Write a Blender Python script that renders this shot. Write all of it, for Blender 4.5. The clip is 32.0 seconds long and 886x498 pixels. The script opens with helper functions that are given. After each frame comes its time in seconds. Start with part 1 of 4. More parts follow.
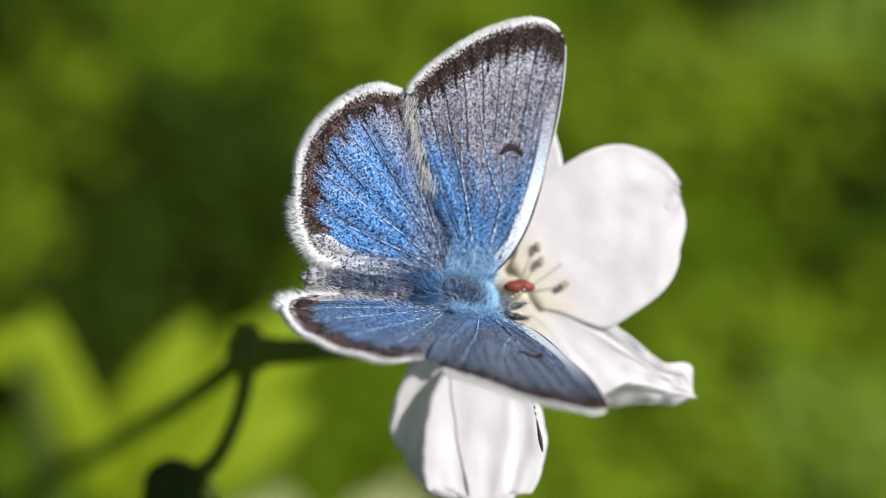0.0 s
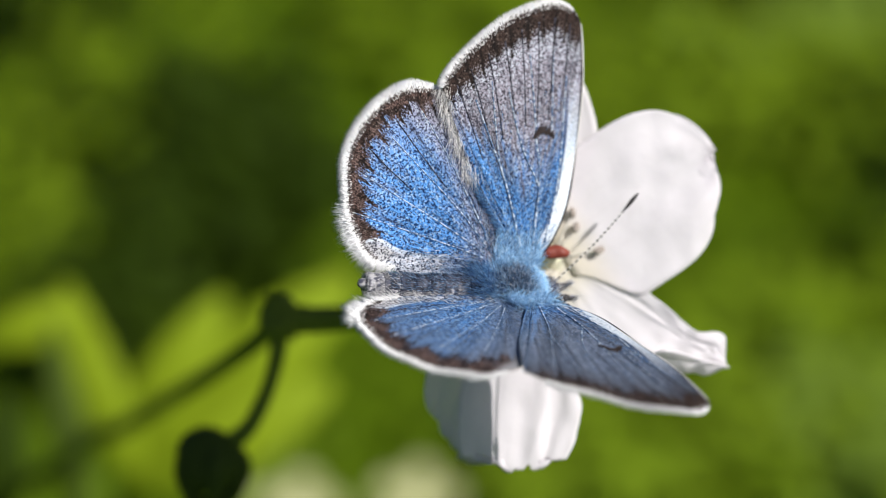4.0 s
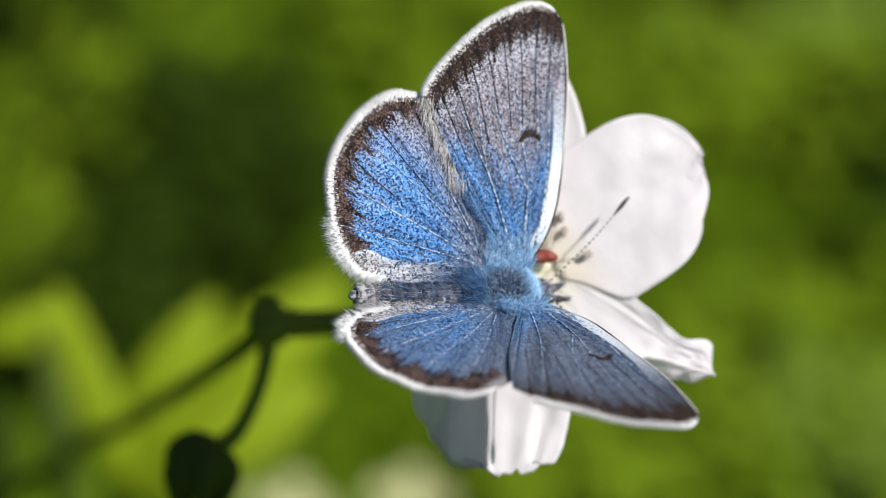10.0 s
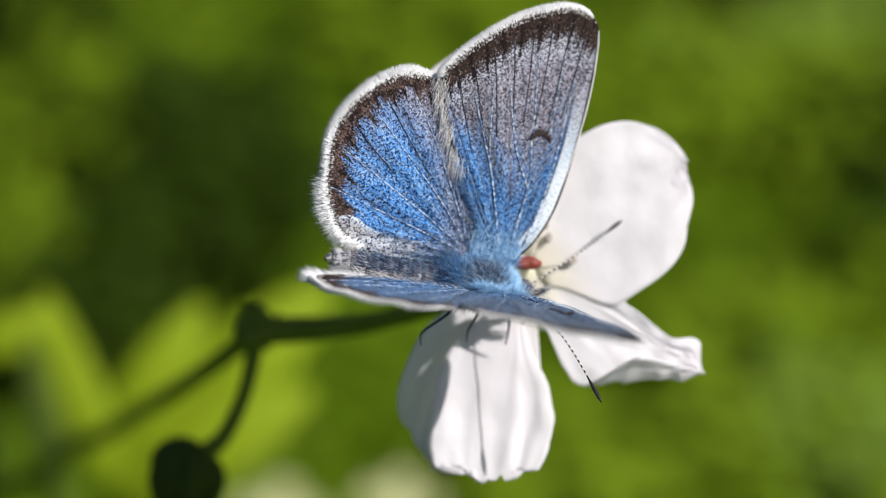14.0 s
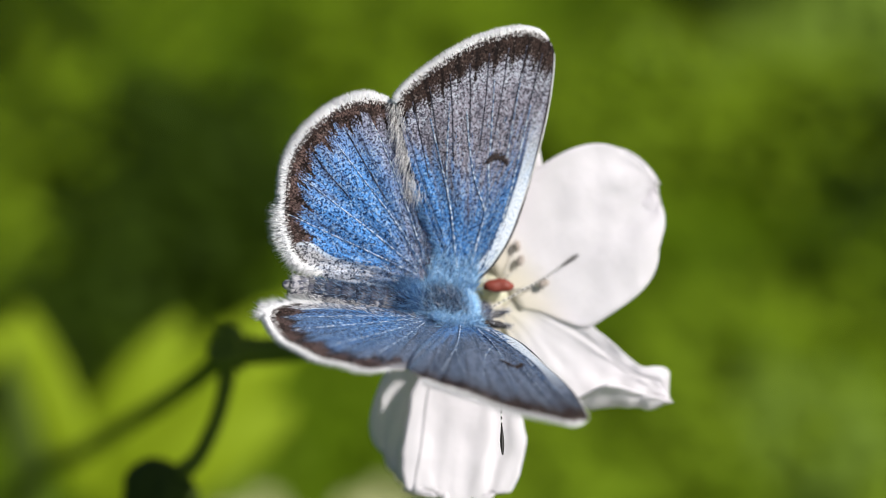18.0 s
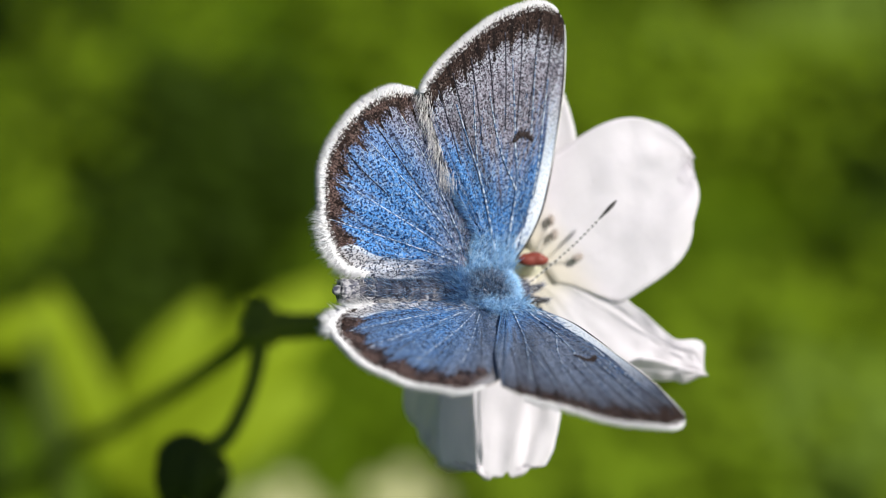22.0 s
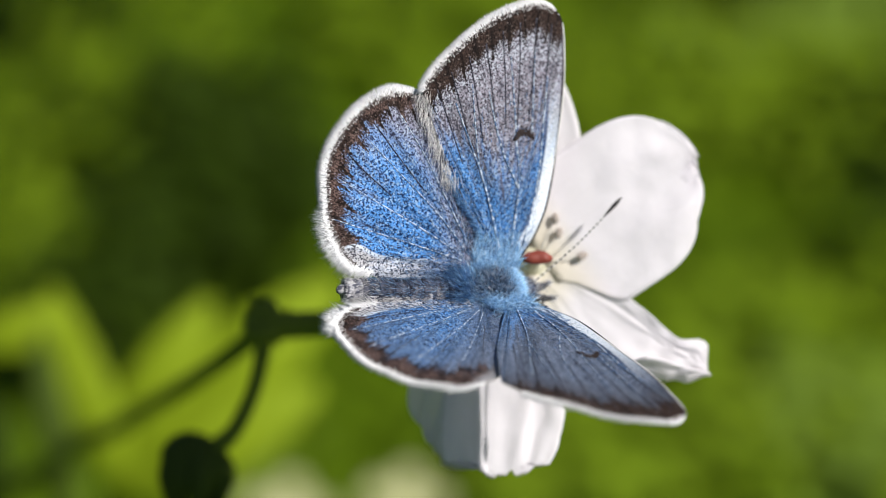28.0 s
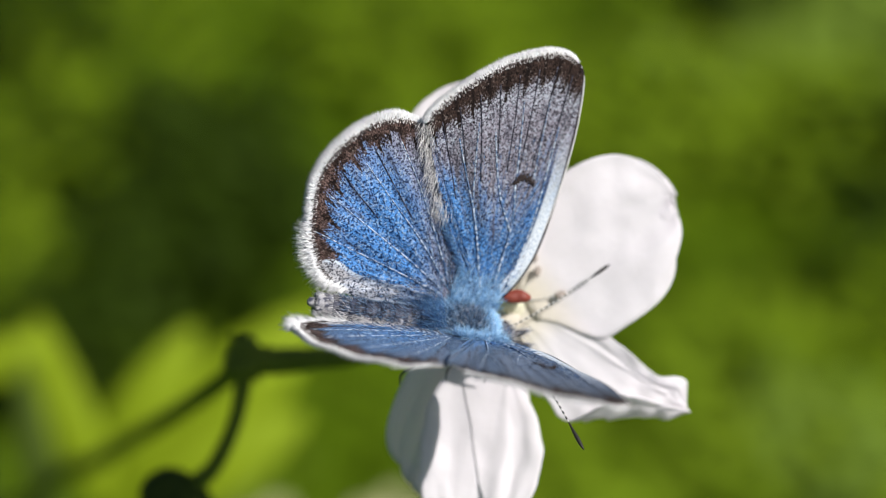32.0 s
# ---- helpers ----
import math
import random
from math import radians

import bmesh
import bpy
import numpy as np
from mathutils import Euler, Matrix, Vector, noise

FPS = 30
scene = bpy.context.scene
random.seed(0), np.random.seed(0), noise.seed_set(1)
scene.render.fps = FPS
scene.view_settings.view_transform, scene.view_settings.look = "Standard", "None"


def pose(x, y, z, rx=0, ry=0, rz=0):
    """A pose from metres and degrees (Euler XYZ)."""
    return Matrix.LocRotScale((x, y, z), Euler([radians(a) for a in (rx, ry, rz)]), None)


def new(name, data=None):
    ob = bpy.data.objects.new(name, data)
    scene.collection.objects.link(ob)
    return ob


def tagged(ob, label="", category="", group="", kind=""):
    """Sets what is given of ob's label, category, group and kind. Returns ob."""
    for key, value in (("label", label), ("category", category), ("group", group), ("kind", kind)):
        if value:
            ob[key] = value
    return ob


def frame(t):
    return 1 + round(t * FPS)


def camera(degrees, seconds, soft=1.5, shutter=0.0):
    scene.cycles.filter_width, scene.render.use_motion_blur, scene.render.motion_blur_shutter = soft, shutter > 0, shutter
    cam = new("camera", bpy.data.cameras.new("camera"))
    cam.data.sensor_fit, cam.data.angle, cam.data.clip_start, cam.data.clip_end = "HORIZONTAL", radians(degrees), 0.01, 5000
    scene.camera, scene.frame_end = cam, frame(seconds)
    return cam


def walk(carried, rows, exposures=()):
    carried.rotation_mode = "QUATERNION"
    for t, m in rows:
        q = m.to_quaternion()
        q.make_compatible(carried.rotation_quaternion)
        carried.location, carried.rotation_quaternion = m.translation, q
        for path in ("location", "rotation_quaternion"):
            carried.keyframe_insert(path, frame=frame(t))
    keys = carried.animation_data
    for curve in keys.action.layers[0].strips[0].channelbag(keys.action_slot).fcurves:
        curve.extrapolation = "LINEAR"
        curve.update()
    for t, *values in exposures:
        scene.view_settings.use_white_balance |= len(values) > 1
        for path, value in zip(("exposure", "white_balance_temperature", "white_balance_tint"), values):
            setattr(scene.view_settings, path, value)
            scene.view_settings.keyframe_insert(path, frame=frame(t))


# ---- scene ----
MM = 0.001
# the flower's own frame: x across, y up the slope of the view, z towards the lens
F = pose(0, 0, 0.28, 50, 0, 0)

# ---- camera ----
cam = camera(24.0, 32.0, soft=0.7)
cam.data.dof.use_dof = True
cam.data.dof.focus_distance = 0.1190
cam.data.dof.aperture_fstop = 18.5
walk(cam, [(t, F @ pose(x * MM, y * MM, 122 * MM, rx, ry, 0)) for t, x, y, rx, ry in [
    (0, -0.39, 0.29, 0.120, 0.159), (0.5, -0.82, -0.08, -0.032, 0.335), (1, -1.08, -0.03, -0.007, 0.448), (1.5, -0.59, 0.66, 0.281, 0.239), (2, -0.70, -0.78, -0.319, 0.297),
    (2.5, 0.65, 0.25, 0.104, -0.272), (3, 1.03, 0.48, 0.200, -0.433), (3.5, 0.59, -0.07, -0.023, -0.249), (4, -1.48, -0.78, -0.329, 0.616), (4.5, -0.91, -0.72, -0.296, 0.385),
    (5, 0.27, 0.14, 0.065, -0.112), (5.5, 1.65, 1.00, 0.416, -0.688), (6, 0.20, 0.23, 0.096, -0.080), (6.5, -0.61, -0.01, -0.009, 0.246), (7, -1.18, 0.03, 0.007, 0.497),
    (7.5, -0.74, 0.62, 0.255, 0.313), (8, -0.72, -0.64, -0.264, 0.296), (8.5, 0.40, 0.09, 0.041, -0.168), (9, 1.04, 0.45, 0.193, -0.432), (9.5, 1.01, 0.17, 0.072, -0.424),
    (9.8, 0.59, 0.39, 0.169, -0.239), (10, -1.10, -0.65, -0.272, 0.465), (10.5, -0.78, -0.61, -0.256, 0.329), (11, 0.27, 0.14, 0.065, -0.112), (11.5, 1.65, 1.00, 0.416, -0.688),
    (12, 0.20, 0.23, 0.096, -0.080), (12.5, -0.30, 0.05, 0.025, 0.129), (13, -1.16, 0.04, 0.016, 0.480), (13.5, -0.83, 0.53, 0.225, 0.343), (14, -0.61, -0.45, -0.183, 0.256),
    (14.5, 0.43, 0.07, 0.033, -0.175), (15, 1.04, 0.45, 0.193, -0.432), (15.5, 1.01, 0.17, 0.072, -0.424), (15.8, 0.59, 0.39, 0.169, -0.239), (16, -1.10, -0.65, -0.272, 0.465),
    (16.5, -0.72, -0.73, -0.304, 0.296), (17, 0.12, 0.00, 0.000, -0.048), (17.5, 1.64, 1.12, 0.474, -0.689), (18, 0.27, 0.26, 0.113, -0.112), (18.5, -0.27, -0.09, -0.041, 0.112),
    (19, -0.99, 0.13, 0.056, 0.417), (19.5, -0.86, 0.38, 0.151, 0.361), (20, -0.53, -0.09, -0.041, 0.225), (20.5, -0.01, -0.01, -0.009, 0.009), (21, 0.82, 0.51, 0.207, -0.345),
    (21.5, 1.00, 0.72, 0.296, -0.416), (21.9, 0.62, 0.36, 0.152, -0.255), (22, -0.81, -0.56, -0.232, 0.336), (22.5, -0.70, -0.77, -0.320, 0.297), (23, -0.00, 0.01, -0.001, 0.000),
    (23.5, 1.52, 1.31, 0.553, -0.642), (24, 0.35, 0.40, 0.168, -0.143), (24.5, -0.30, -0.26, -0.113, 0.119), (25, -0.99, 0.13, 0.056, 0.417), (25.5, -0.86, 0.38, 0.151, 0.361),
    (26, -0.53, -0.09, -0.041, 0.225), (26.5, -0.34, 0.27, 0.112, 0.145), (27, 0.30, 0.51, 0.217, -0.129), (27.5, 0.70, 0.78, 0.329, -0.297), (27.9, 0.53, 0.48, 0.200, -0.225),
    (28, -0.95, -0.61, -0.256, 0.391), (28.5, -0.83, -0.62, -0.255, 0.343), (29, -0.31, -0.05, -0.025, 0.128), (29.5, 1.22, 1.49, 0.624, -0.513), (30, 0.25, 0.65, 0.272, -0.104),
    (30.5, -0.56, -0.27, -0.112, 0.232), (31, -0.83, 0.14, 0.055, 0.343), (31.5, -0.85, 0.10, 0.039, 0.352), (32, -0.26, 0.61, 0.256, 0.113)]])

# ---- light ----
SUN_WAY = (F.to_3x3() @ Vector((0.58, 0.45, 0.68))).normalized()
world = bpy.data.worlds.new("sky")
scene.world = world
world.use_nodes = True
sky = world.node_tree.nodes.new("ShaderNodeTexSky")
sky.sky_type, sky.sun_disc = "NISHITA", False
sky.sun_elevation = math.asin(SUN_WAY.z)
sky.sun_rotation = math.atan2(SUN_WAY.x, SUN_WAY.y)
back = world.node_tree.nodes["Background"]
back.inputs["Strength"].default_value = 0.052
world.node_tree.links.new(sky.outputs[0], back.inputs["Color"])
sun_data = bpy.data.lights.new("sun", "SUN")
sun_data.energy, sun_data.angle, sun_data.color = 4.9, radians(0.53), (1.0, 0.965, 0.93)
sun = new("sun", sun_data)
sun.matrix_world = Matrix.Translation((0, 0, 3)) @ SUN_WAY.to_track_quat("Z", "Y").to_matrix().to_4x4()
scene.view_settings.exposure = 0.05


# ---- material tools ----
class Mat:
    """A node material under construction."""

    def __init__(self, name, rough=0.6, spec=0.4):
        self.m = bpy.data.materials.new(name)
        self.m.use_nodes = True
        self.t = self.m.node_tree
        self.b = self.t.nodes["Principled BSDF"]
        self.b.inputs["Roughness"].default_value = rough
        self.b.inputs["Specular IOR Level"].default_value = spec
        co = self.t.nodes.new("ShaderNodeTexCoord")
        self.co = co.outputs["Object"]

    def put(self, v, s):
        if isinstance(v, (int, float)):
            s.default_value = v
        elif isinstance(v, tuple):
            s.default_value = (*v, 1) if len(v) == 3 and s.type == "RGBA" else v
        else:
            self.t.links.new(v, s)

    def noise(self, scale, detail=3, rough=0.55, co=None, dist=0.0):
        n = self.t.nodes.new("ShaderNodeTexNoise")
        self.put(co or self.co, n.inputs["Vector"])
        for k, v in (("Scale", scale), ("Detail", detail), ("Roughness", rough), ("Distortion", dist)):
            n.inputs[k].default_value = v
        return n.outputs["Fac"]

    def attr(self, name):
        n = self.t.nodes.new("ShaderNodeAttribute")
        n.attribute_name = name
        return n.outputs["Fac"]

    def math(self, op, a, b=0.0, c=0.0):
        n = self.t.nodes.new("ShaderNodeMath")
        n.operation = op
        for v, s in zip((a, b, c), n.inputs):
            self.put(v, s)
        return n.outputs[0]

    def fade(self, v, a, b, lo=0.0, hi=1.0):
        n = self.t.nodes.new("ShaderNodeMapRange")
        n.interpolation_type = "SMOOTHSTEP"
        for v, s in zip((v, a, b, lo, hi), n.inputs):
            self.put(v, s)
        return n.outputs[0]

    def mix(self, fac, a, b):
        n = self.t.nodes.new("ShaderNodeMix")
        n.data_type = "RGBA"
        self.put(fac, n.inputs[0])
        self.put(a, n.inputs[6])
        self.put(b, n.inputs[7])
        return n.outputs[2]

    def random(self):
        return self.t.nodes.new("ShaderNodeNewGeometry").outputs["Random Per Island"]

    def bump(self, height, strength=0.3, depth=0.0001):
        n = self.t.nodes.new("ShaderNodeBump")
        n.inputs["Strength"].default_value, n.inputs["Distance"].default_value = strength, depth
        self.put(height, n.inputs["Height"])
        self.put(n.outputs[0], self.b.inputs["Normal"])

    def color(self, c):
        self.put(c, self.b.inputs["Base Color"])
        self.c = c
        return self

    def thin(self, share, tint=None):
        """Lets a share of the light through, as leaves and petals do."""
        tr = self.t.nodes.new("ShaderNodeBsdfTranslucent")
        self.put(tint or self.c, tr.inputs["Color"])
        mx = self.t.nodes.new("ShaderNodeMixShader")
        mx.inputs[0].default_value = share
        self.t.links.new(self.b.outputs[0], mx.inputs[1])
        self.t.links.new(tr.outputs[0], mx.inputs[2])
        self.t.links.new(mx.outputs[0], self.t.nodes["Material Output"].inputs["Surface"])
        return self


def wing_material(name, fore):
    m = Mat(name, 0.55, 0.06)
    edge, costa, rad, inner, fan = (m.attr(k) for k in ("edge", "costa", "rad", "inner", "fan"))

    def along(across, out):
        n = m.t.nodes.new("ShaderNodeCombineXYZ")
        m.put(m.math("MULTIPLY", fan, across), n.inputs[0])
        m.put(m.math("MULTIPLY", rad, out), n.inputs[1])
        return n.outputs[0]

    cells = m.t.nodes.new("ShaderNodeTexVoronoi")
    cells.inputs["Scale"].default_value = 11500
    m.put(m.co, cells.inputs["Vector"])
    split = m.t.nodes.new("ShaderNodeSeparateColor")
    m.put(cells.outputs["Color"], split.inputs[0])
    grain, grain2 = split.outputs[0], split.outputs[1]
    fleck = m.noise(1.0, 2, 0.6, along(290.0, 6.5))
    streak = m.noise(1.0, 3, 0.6, along(46.0, 0.35))
    cloud = m.noise(420, 4)
    light = m.math("ADD", m.math("MULTIPLY", grain, 0.62), m.math("MULTIPLY", m.fade(fleck, 0.3, 0.7), 0.38))
    blue = m.mix(m.fade(light, 0.30, 0.62), (0.006, 0.026, 0.090), (0.098, 0.285, 0.64))
    blue = m.mix(m.fade(grain2, 0.82, 0.88, 0.0, 0.7), blue, (0.34, 0.51, 0.71))
    grey = m.mix(m.fade(light, 0.28, 0.66), (0.052, 0.046, 0.052), (0.31, 0.276, 0.30))
    grey = m.mix(m.fade(grain2, 0.84, 0.90, 0.0, 0.7), grey, (0.48, 0.50, 0.57))
    # one side's slanting view is put into its colour as duller slate grey
    grey = m.mix(m.fade(m.attr("slant_look"), 0.2, 0.8, 0.0, 0.7), grey, m.mix(light, (0.028, 0.042, 0.066), (0.17, 0.225, 0.32)))
    reach = m.math("ADD", m.math("ADD", rad, m.math("MULTIPLY", m.attr("slant_look"), 4.0)), m.math("MULTIPLY", m.math("SUBTRACT", streak, 0.5), 13.0))
    reach = m.math("ADD", reach, m.math("MULTIPLY", m.math("SUBTRACT", cloud, 0.5), 3.0))
    if fore:
        # the blue runs out along the trailing edge and behind the costa
        reach = m.math("ADD", reach, m.math("MULTIPLY", m.fade(inner, 0.3, 2.6), 3.0))
        reach = m.math("SUBTRACT", reach, m.math("MULTIPLY", m.fade(costa, 2.6, 0.8), 2.5))
        c = m.mix(m.fade(reach, 5.8, 11.5, 0.0, 0.93), blue, grey)
        # a dusky band between the two hindmost veins
        band = m.math("MULTIPLY", m.fade(m.math("ABSOLUTE", m.math("SUBTRACT", inner, 1.75)), 0.85, 0.25), m.math("MULTIPLY", m.fade(rad, 3.5, 6.0), m.fade(rad, 12.0, 8.5)))
        c = m.mix(m.math("MULTIPLY", band, m.fade(fleck, 0.62, 0.40, 0.15, 0.75)), c, (0.022, 0.021, 0.024))
    else:
        c = m.mix(m.fade(reach, 6.0, 13.0, 0.0, 0.5), blue, grey)
        c = m.mix(m.fade(m.math("ADD", costa, m.math("MULTIPLY", streak, 3.0)), 5.6, 2.8, 0.0, 0.85), c, grey)
    c = m.mix(m.fade(streak, 0.54, 0.68, 0.0, 0.6), c, (0.022, 0.024, 0.042))
    # dark outer margin with an uneven inner border, and pale scales along it
    bord = m.math("ADD", edge, m.math("MULTIPLY", m.math("SUBTRACT", m.noise(1300, 3), 0.5), 1.3))
    bord = m.math("ADD", bord, m.math("MULTIPLY", m.math("SUBTRACT", fleck, 0.5), 2.2))
    # dark rays where the veins cross the margin
    rays = m.fade(m.math("ABSOLUTE", m.math("SINE", m.math("ADD", m.math("MULTIPLY", fan, 92.0), m.math("MULTIPLY", m.noise(500, 2), 2.0)))), 0.55, 0.1)
    bord = m.math("SUBTRACT", bord, m.math("MULTIPLY", rays, 0.55))
    dark = m.mix(m.fade(m.math("ADD", m.math("MULTIPLY", fleck, 0.7), m.math("MULTIPLY", m.noise(1500, 3), 0.3)), 0.35, 0.68), (0.006, 0.004, 0.004), (0.062, 0.039, 0.031))
    dark = m.mix(m.math("MULTIPLY", rays, 0.75), dark, (0.007, 0.005, 0.005))
    dark = m.mix(m.fade(grain2, 0.93, 0.96, 0.0, 0.4), dark, (0.26, 0.21, 0.19))
    if fore:
        bord = m.math("DIVIDE", bord, m.attr("wide"))
        pale = m.math("MULTIPLY", m.fade(bord, 2.0, 1.25), m.fade(grain, 0.60, 0.78))
        c = m.mix(m.math("MULTIPLY", pale, m.fade(m.attr("slant_look"), 0.0, 1.0, 0.75, 0.2)), c, (0.50, 0.54, 0.60))
        c = m.mix(m.math("MULTIPLY", m.attr("slant_look"), m.fade(bord, 3.0, 1.1, 0.0, 0.6)), c, dark)
        c = m.mix(m.fade(bord, 1.22, 0.92), c, dark)
        # pale costal strip with a thin dark rim
        strip = m.math("MULTIPLY", m.fade(costa, 0.95, 0.75), m.fade(rad, 12.5, 6.0))
        c = m.mix(strip, c, m.mix(m.fade(fleck, 0.35, 0.55), (0.42, 0.50, 0.59), (0.78, 0.82, 0.86)))
        line = m.math("MULTIPLY", m.fade(m.math("ABSOLUTE", m.math("SUBTRACT", costa, 0.92)), 0.12, 0.04, 0.0, 0.7), m.fade(rad, 13.0, 8.0))
        c = m.mix(line, c, (0.02, 0.035, 0.09))
        c = m.mix(m.fade(costa, 0.17, 0.08), c, (0.02, 0.015, 0.015))
    else:
        spots = m.math("MULTIPLY", m.math("SUBTRACT", m.math("ABSOLUTE", m.math("SINE", m.math("MULTIPLY", fan, 44.0))), 0.5), 0.55)
        bord = m.math("SUBTRACT", bord, spots)
        blotch = m.noise(1900, 3, 0.6)
        tan = m.mix(m.fade(fleck, 0.35, 0.65), (0.020, 0.012, 0.011), (0.16, 0.105, 0.09))
        c = m.mix(m.fade(m.math("SUBTRACT", bord, m.math("MULTIPLY", m.attr("slant_look"), m.math("MULTIPLY", m.fade(fan, 0.75, 0.3), 0.8))), 1.25, 0.85), c, m.mix(m.fade(blotch, 0.46, 0.56), dark, tan))
        c = m.mix(m.fade(m.math("ADD", edge, m.math("MULTIPLY", blotch, 0.5)), 0.5, 0.35), c, m.mix(m.fade(grain, 0.4, 0.6), dark, (0.42, 0.36, 0.33)))
        # pale front strip under the forewing
        c = m.mix(m.math("MULTIPLY", m.fade(m.math("ADD", costa, m.math("MULTIPLY", fleck, 0.8)), 1.3, 0.7), m.fade(rad, 3.0, 5.0, 0.0, 0.45)), c, (0.50, 0.51, 0.54))
        low = m.math("ADD", inner, m.math("MULTIPLY", m.math("SUBTRACT", cloud, 0.5), 0.18))
        fold = m.math("MULTIPLY", m.fade(low, 1.35, 1.05), m.fade(rad, 1.5, 4.0, 0.0, 0.8))
        c = m.mix(fold, c, m.mix(m.fade(light, 0.34, 0.52), (0.04, 0.045, 0.06), (0.68, 0.68, 0.70)))
        c = m.mix(m.math("MULTIPLY", m.fade(m.math("ABSOLUTE", m.math("SUBTRACT", low, 1.22)), 0.13, 0.05), m.math("MULTIPLY", m.math("MULTIPLY", m.fade(grain, 0.15, 0.4), m.fade(rad, 8.7, 7.7)), m.fade(rad, 2.5, 4.0, 0.0, 0.9))), c, (0.72, 0.80, 0.88))
    m.color(c)
    m.put(m.fade(bord, 0.9, 1.3, 0.0, 0.30), m.b.inputs["Metallic"])
    m.put(m.math("MULTIPLY", m.fade(bord, 0.9, 1.3), m.math("ADD", m.math("MULTIPLY", m.attr("slant_look"), 0.28), 0.07)), m.b.inputs["Sheen Weight"])
    m.put(0.35, m.b.inputs["Sheen Roughness"])
    m.put((0.35, 0.62, 0.95, 1.0), m.b.inputs["Sheen Tint"])
    m.bump(m.math("ADD", fleck, m.math("MULTIPLY", streak, 1.5)), 0.55, 0.00006)
    return m.m


def plain(name, a, b, scale, rough=0.6, bump=0.3, depth=0.0001, spec=0.4, thin=0.0):
    """Two tones of one surface, with grain and larger stains."""
    m = Mat(name, rough, spec)
    m.color(m.mix(m.math("ADD", m.math("MULTIPLY", m.noise(scale), 0.6), m.math("MULTIPLY", m.noise(scale * 0.17), 0.4)), a, b))
    m.bump(m.noise(scale * 2.3), bump, depth)
    if thin:
        m.thin(thin)
    return m.m


def hair_material(name, tones, rough=0.5, thin=0.0):
    m = Mat(name, rough, 0.3)
    r, c = m.random(), tones[0]
    for i, tone in enumerate(tones[1:]):
        k = (i + 1) / len(tones)
        c = m.mix(m.fade(r, k - 0.02, k + 0.02), c, tone)
    m.color(c)
    return m.thin(thin).m if thin else m.m


def petal_material():
    m = Mat("petal_white", 0.5, 0.25)
    across, along = m.attr("across"), m.attr("along")
    c = m.mix(m.noise(260, 3), (0.91, 0.872, 0.905), (0.95, 0.914, 0.943))
    lines = m.math("ABSOLUTE", m.math("SINE", m.math("ADD", m.math("MULTIPLY", across, 13.0), m.math("MULTIPLY", m.noise(300, 2), 2.2))))
    vein = m.math("MULTIPLY", m.fade(lines, 0.13, 0.0), m.fade(along, 0.9, 0.25))
    c = m.mix(m.math("MULTIPLY", vein, 0.16), c, (0.58, 0.52, 0.52))
    c = m.mix(m.fade(along, 0.26, 0.06, 0.0, 0.7), c, (0.88, 0.81, 0.62))
    c = m.mix(m.math("MULTIPLY", m.fade(m.noise(230, 3), 0.58, 0.72), m.fade(along, 0.72, 0.92, 0.0, 0.4)), c, (0.56, 0.52, 0.55))
    m.color(c)
    h = m.math("ADD", m.math("MULTIPLY", m.noise(420, 3), 0.6), m.math("MULTIPLY", lines, 0.02))
    h = m.math("ADD", h, m.math("MULTIPLY", m.noise(150, 2, 0.5, None, 0.8), 0.65))
    m.bump(h, 0.32, 0.0006)
    return m.thin(0.40, (0.96, 0.93, 0.925)).m


FORE, HIND = wing_material("forewing_scales", True), wing_material("hindwing_scales", False)
UNDER = plain("wing_underside", (0.36, 0.34, 0.31), (0.62, 0.60, 0.57), 3500, 0.7)
def vein_material(name, low, high):
    """A vein whose scales are rubbed off in places."""
    m = Mat(name, 0.5, 0.2)
    m.color(m.mix(m.fade(m.noise(4200, 3, 0.6), 0.45, 0.60), low, high))
    return m.m


PALE_VEIN = vein_material("pale_vein", (0.07, 0.14, 0.27), (0.62, 0.70, 0.78))
DARK_VEIN = vein_material("dark_vein", (0.010, 0.010, 0.016), (0.10, 0.10, 0.13))
SPOT = plain("dark_scales", (0.012, 0.008, 0.008), (0.06, 0.04, 0.036), 9000, 0.6)
FRINGE = hair_material("white_fringe", [(0.94, 0.93, 0.925), (0.88, 0.90, 0.91), (0.93, 0.92, 0.915), (0.78, 0.785, 0.80), (0.95, 0.94, 0.93), (0.92, 0.91, 0.90)])
ROOT_SCALE = hair_material("brown_margin_scales", [(0.030, 0.020, 0.017), (0.09, 0.065, 0.055), (0.80, 0.78, 0.77), (0.05, 0.034, 0.028), (0.70, 0.67, 0.65), (0.012, 0.009, 0.009)])
SILK = hair_material("cream_silk", [(0.90, 0.87, 0.85), (0.80, 0.77, 0.75), (0.92, 0.90, 0.88), (0.62, 0.59, 0.58), (0.88, 0.86, 0.84)])
BLUE_SILK = hair_material("blue_silk", [(0.06, 0.17, 0.40), (0.11, 0.27, 0.53), (0.025, 0.06, 0.14), (0.22, 0.40, 0.62)])
GREY_SILK = hair_material("grey_silk", [(0.30, 0.34, 0.42), (0.44, 0.47, 0.54), (0.14, 0.18, 0.26), (0.54, 0.56, 0.60)])
WING_SILK = hair_material("wing_silk", [(0.06, 0.17, 0.40), (0.42, 0.54, 0.68), (0.02, 0.05, 0.11), (0.12, 0.27, 0.52), (0.015, 0.02, 0.04)])
FUZZ = hair_material("blue_fuzz", [(0.22, 0.47, 0.76), (0.38, 0.61, 0.82), (0.10, 0.23, 0.44), (0.52, 0.70, 0.86), (0.28, 0.53, 0.79)])
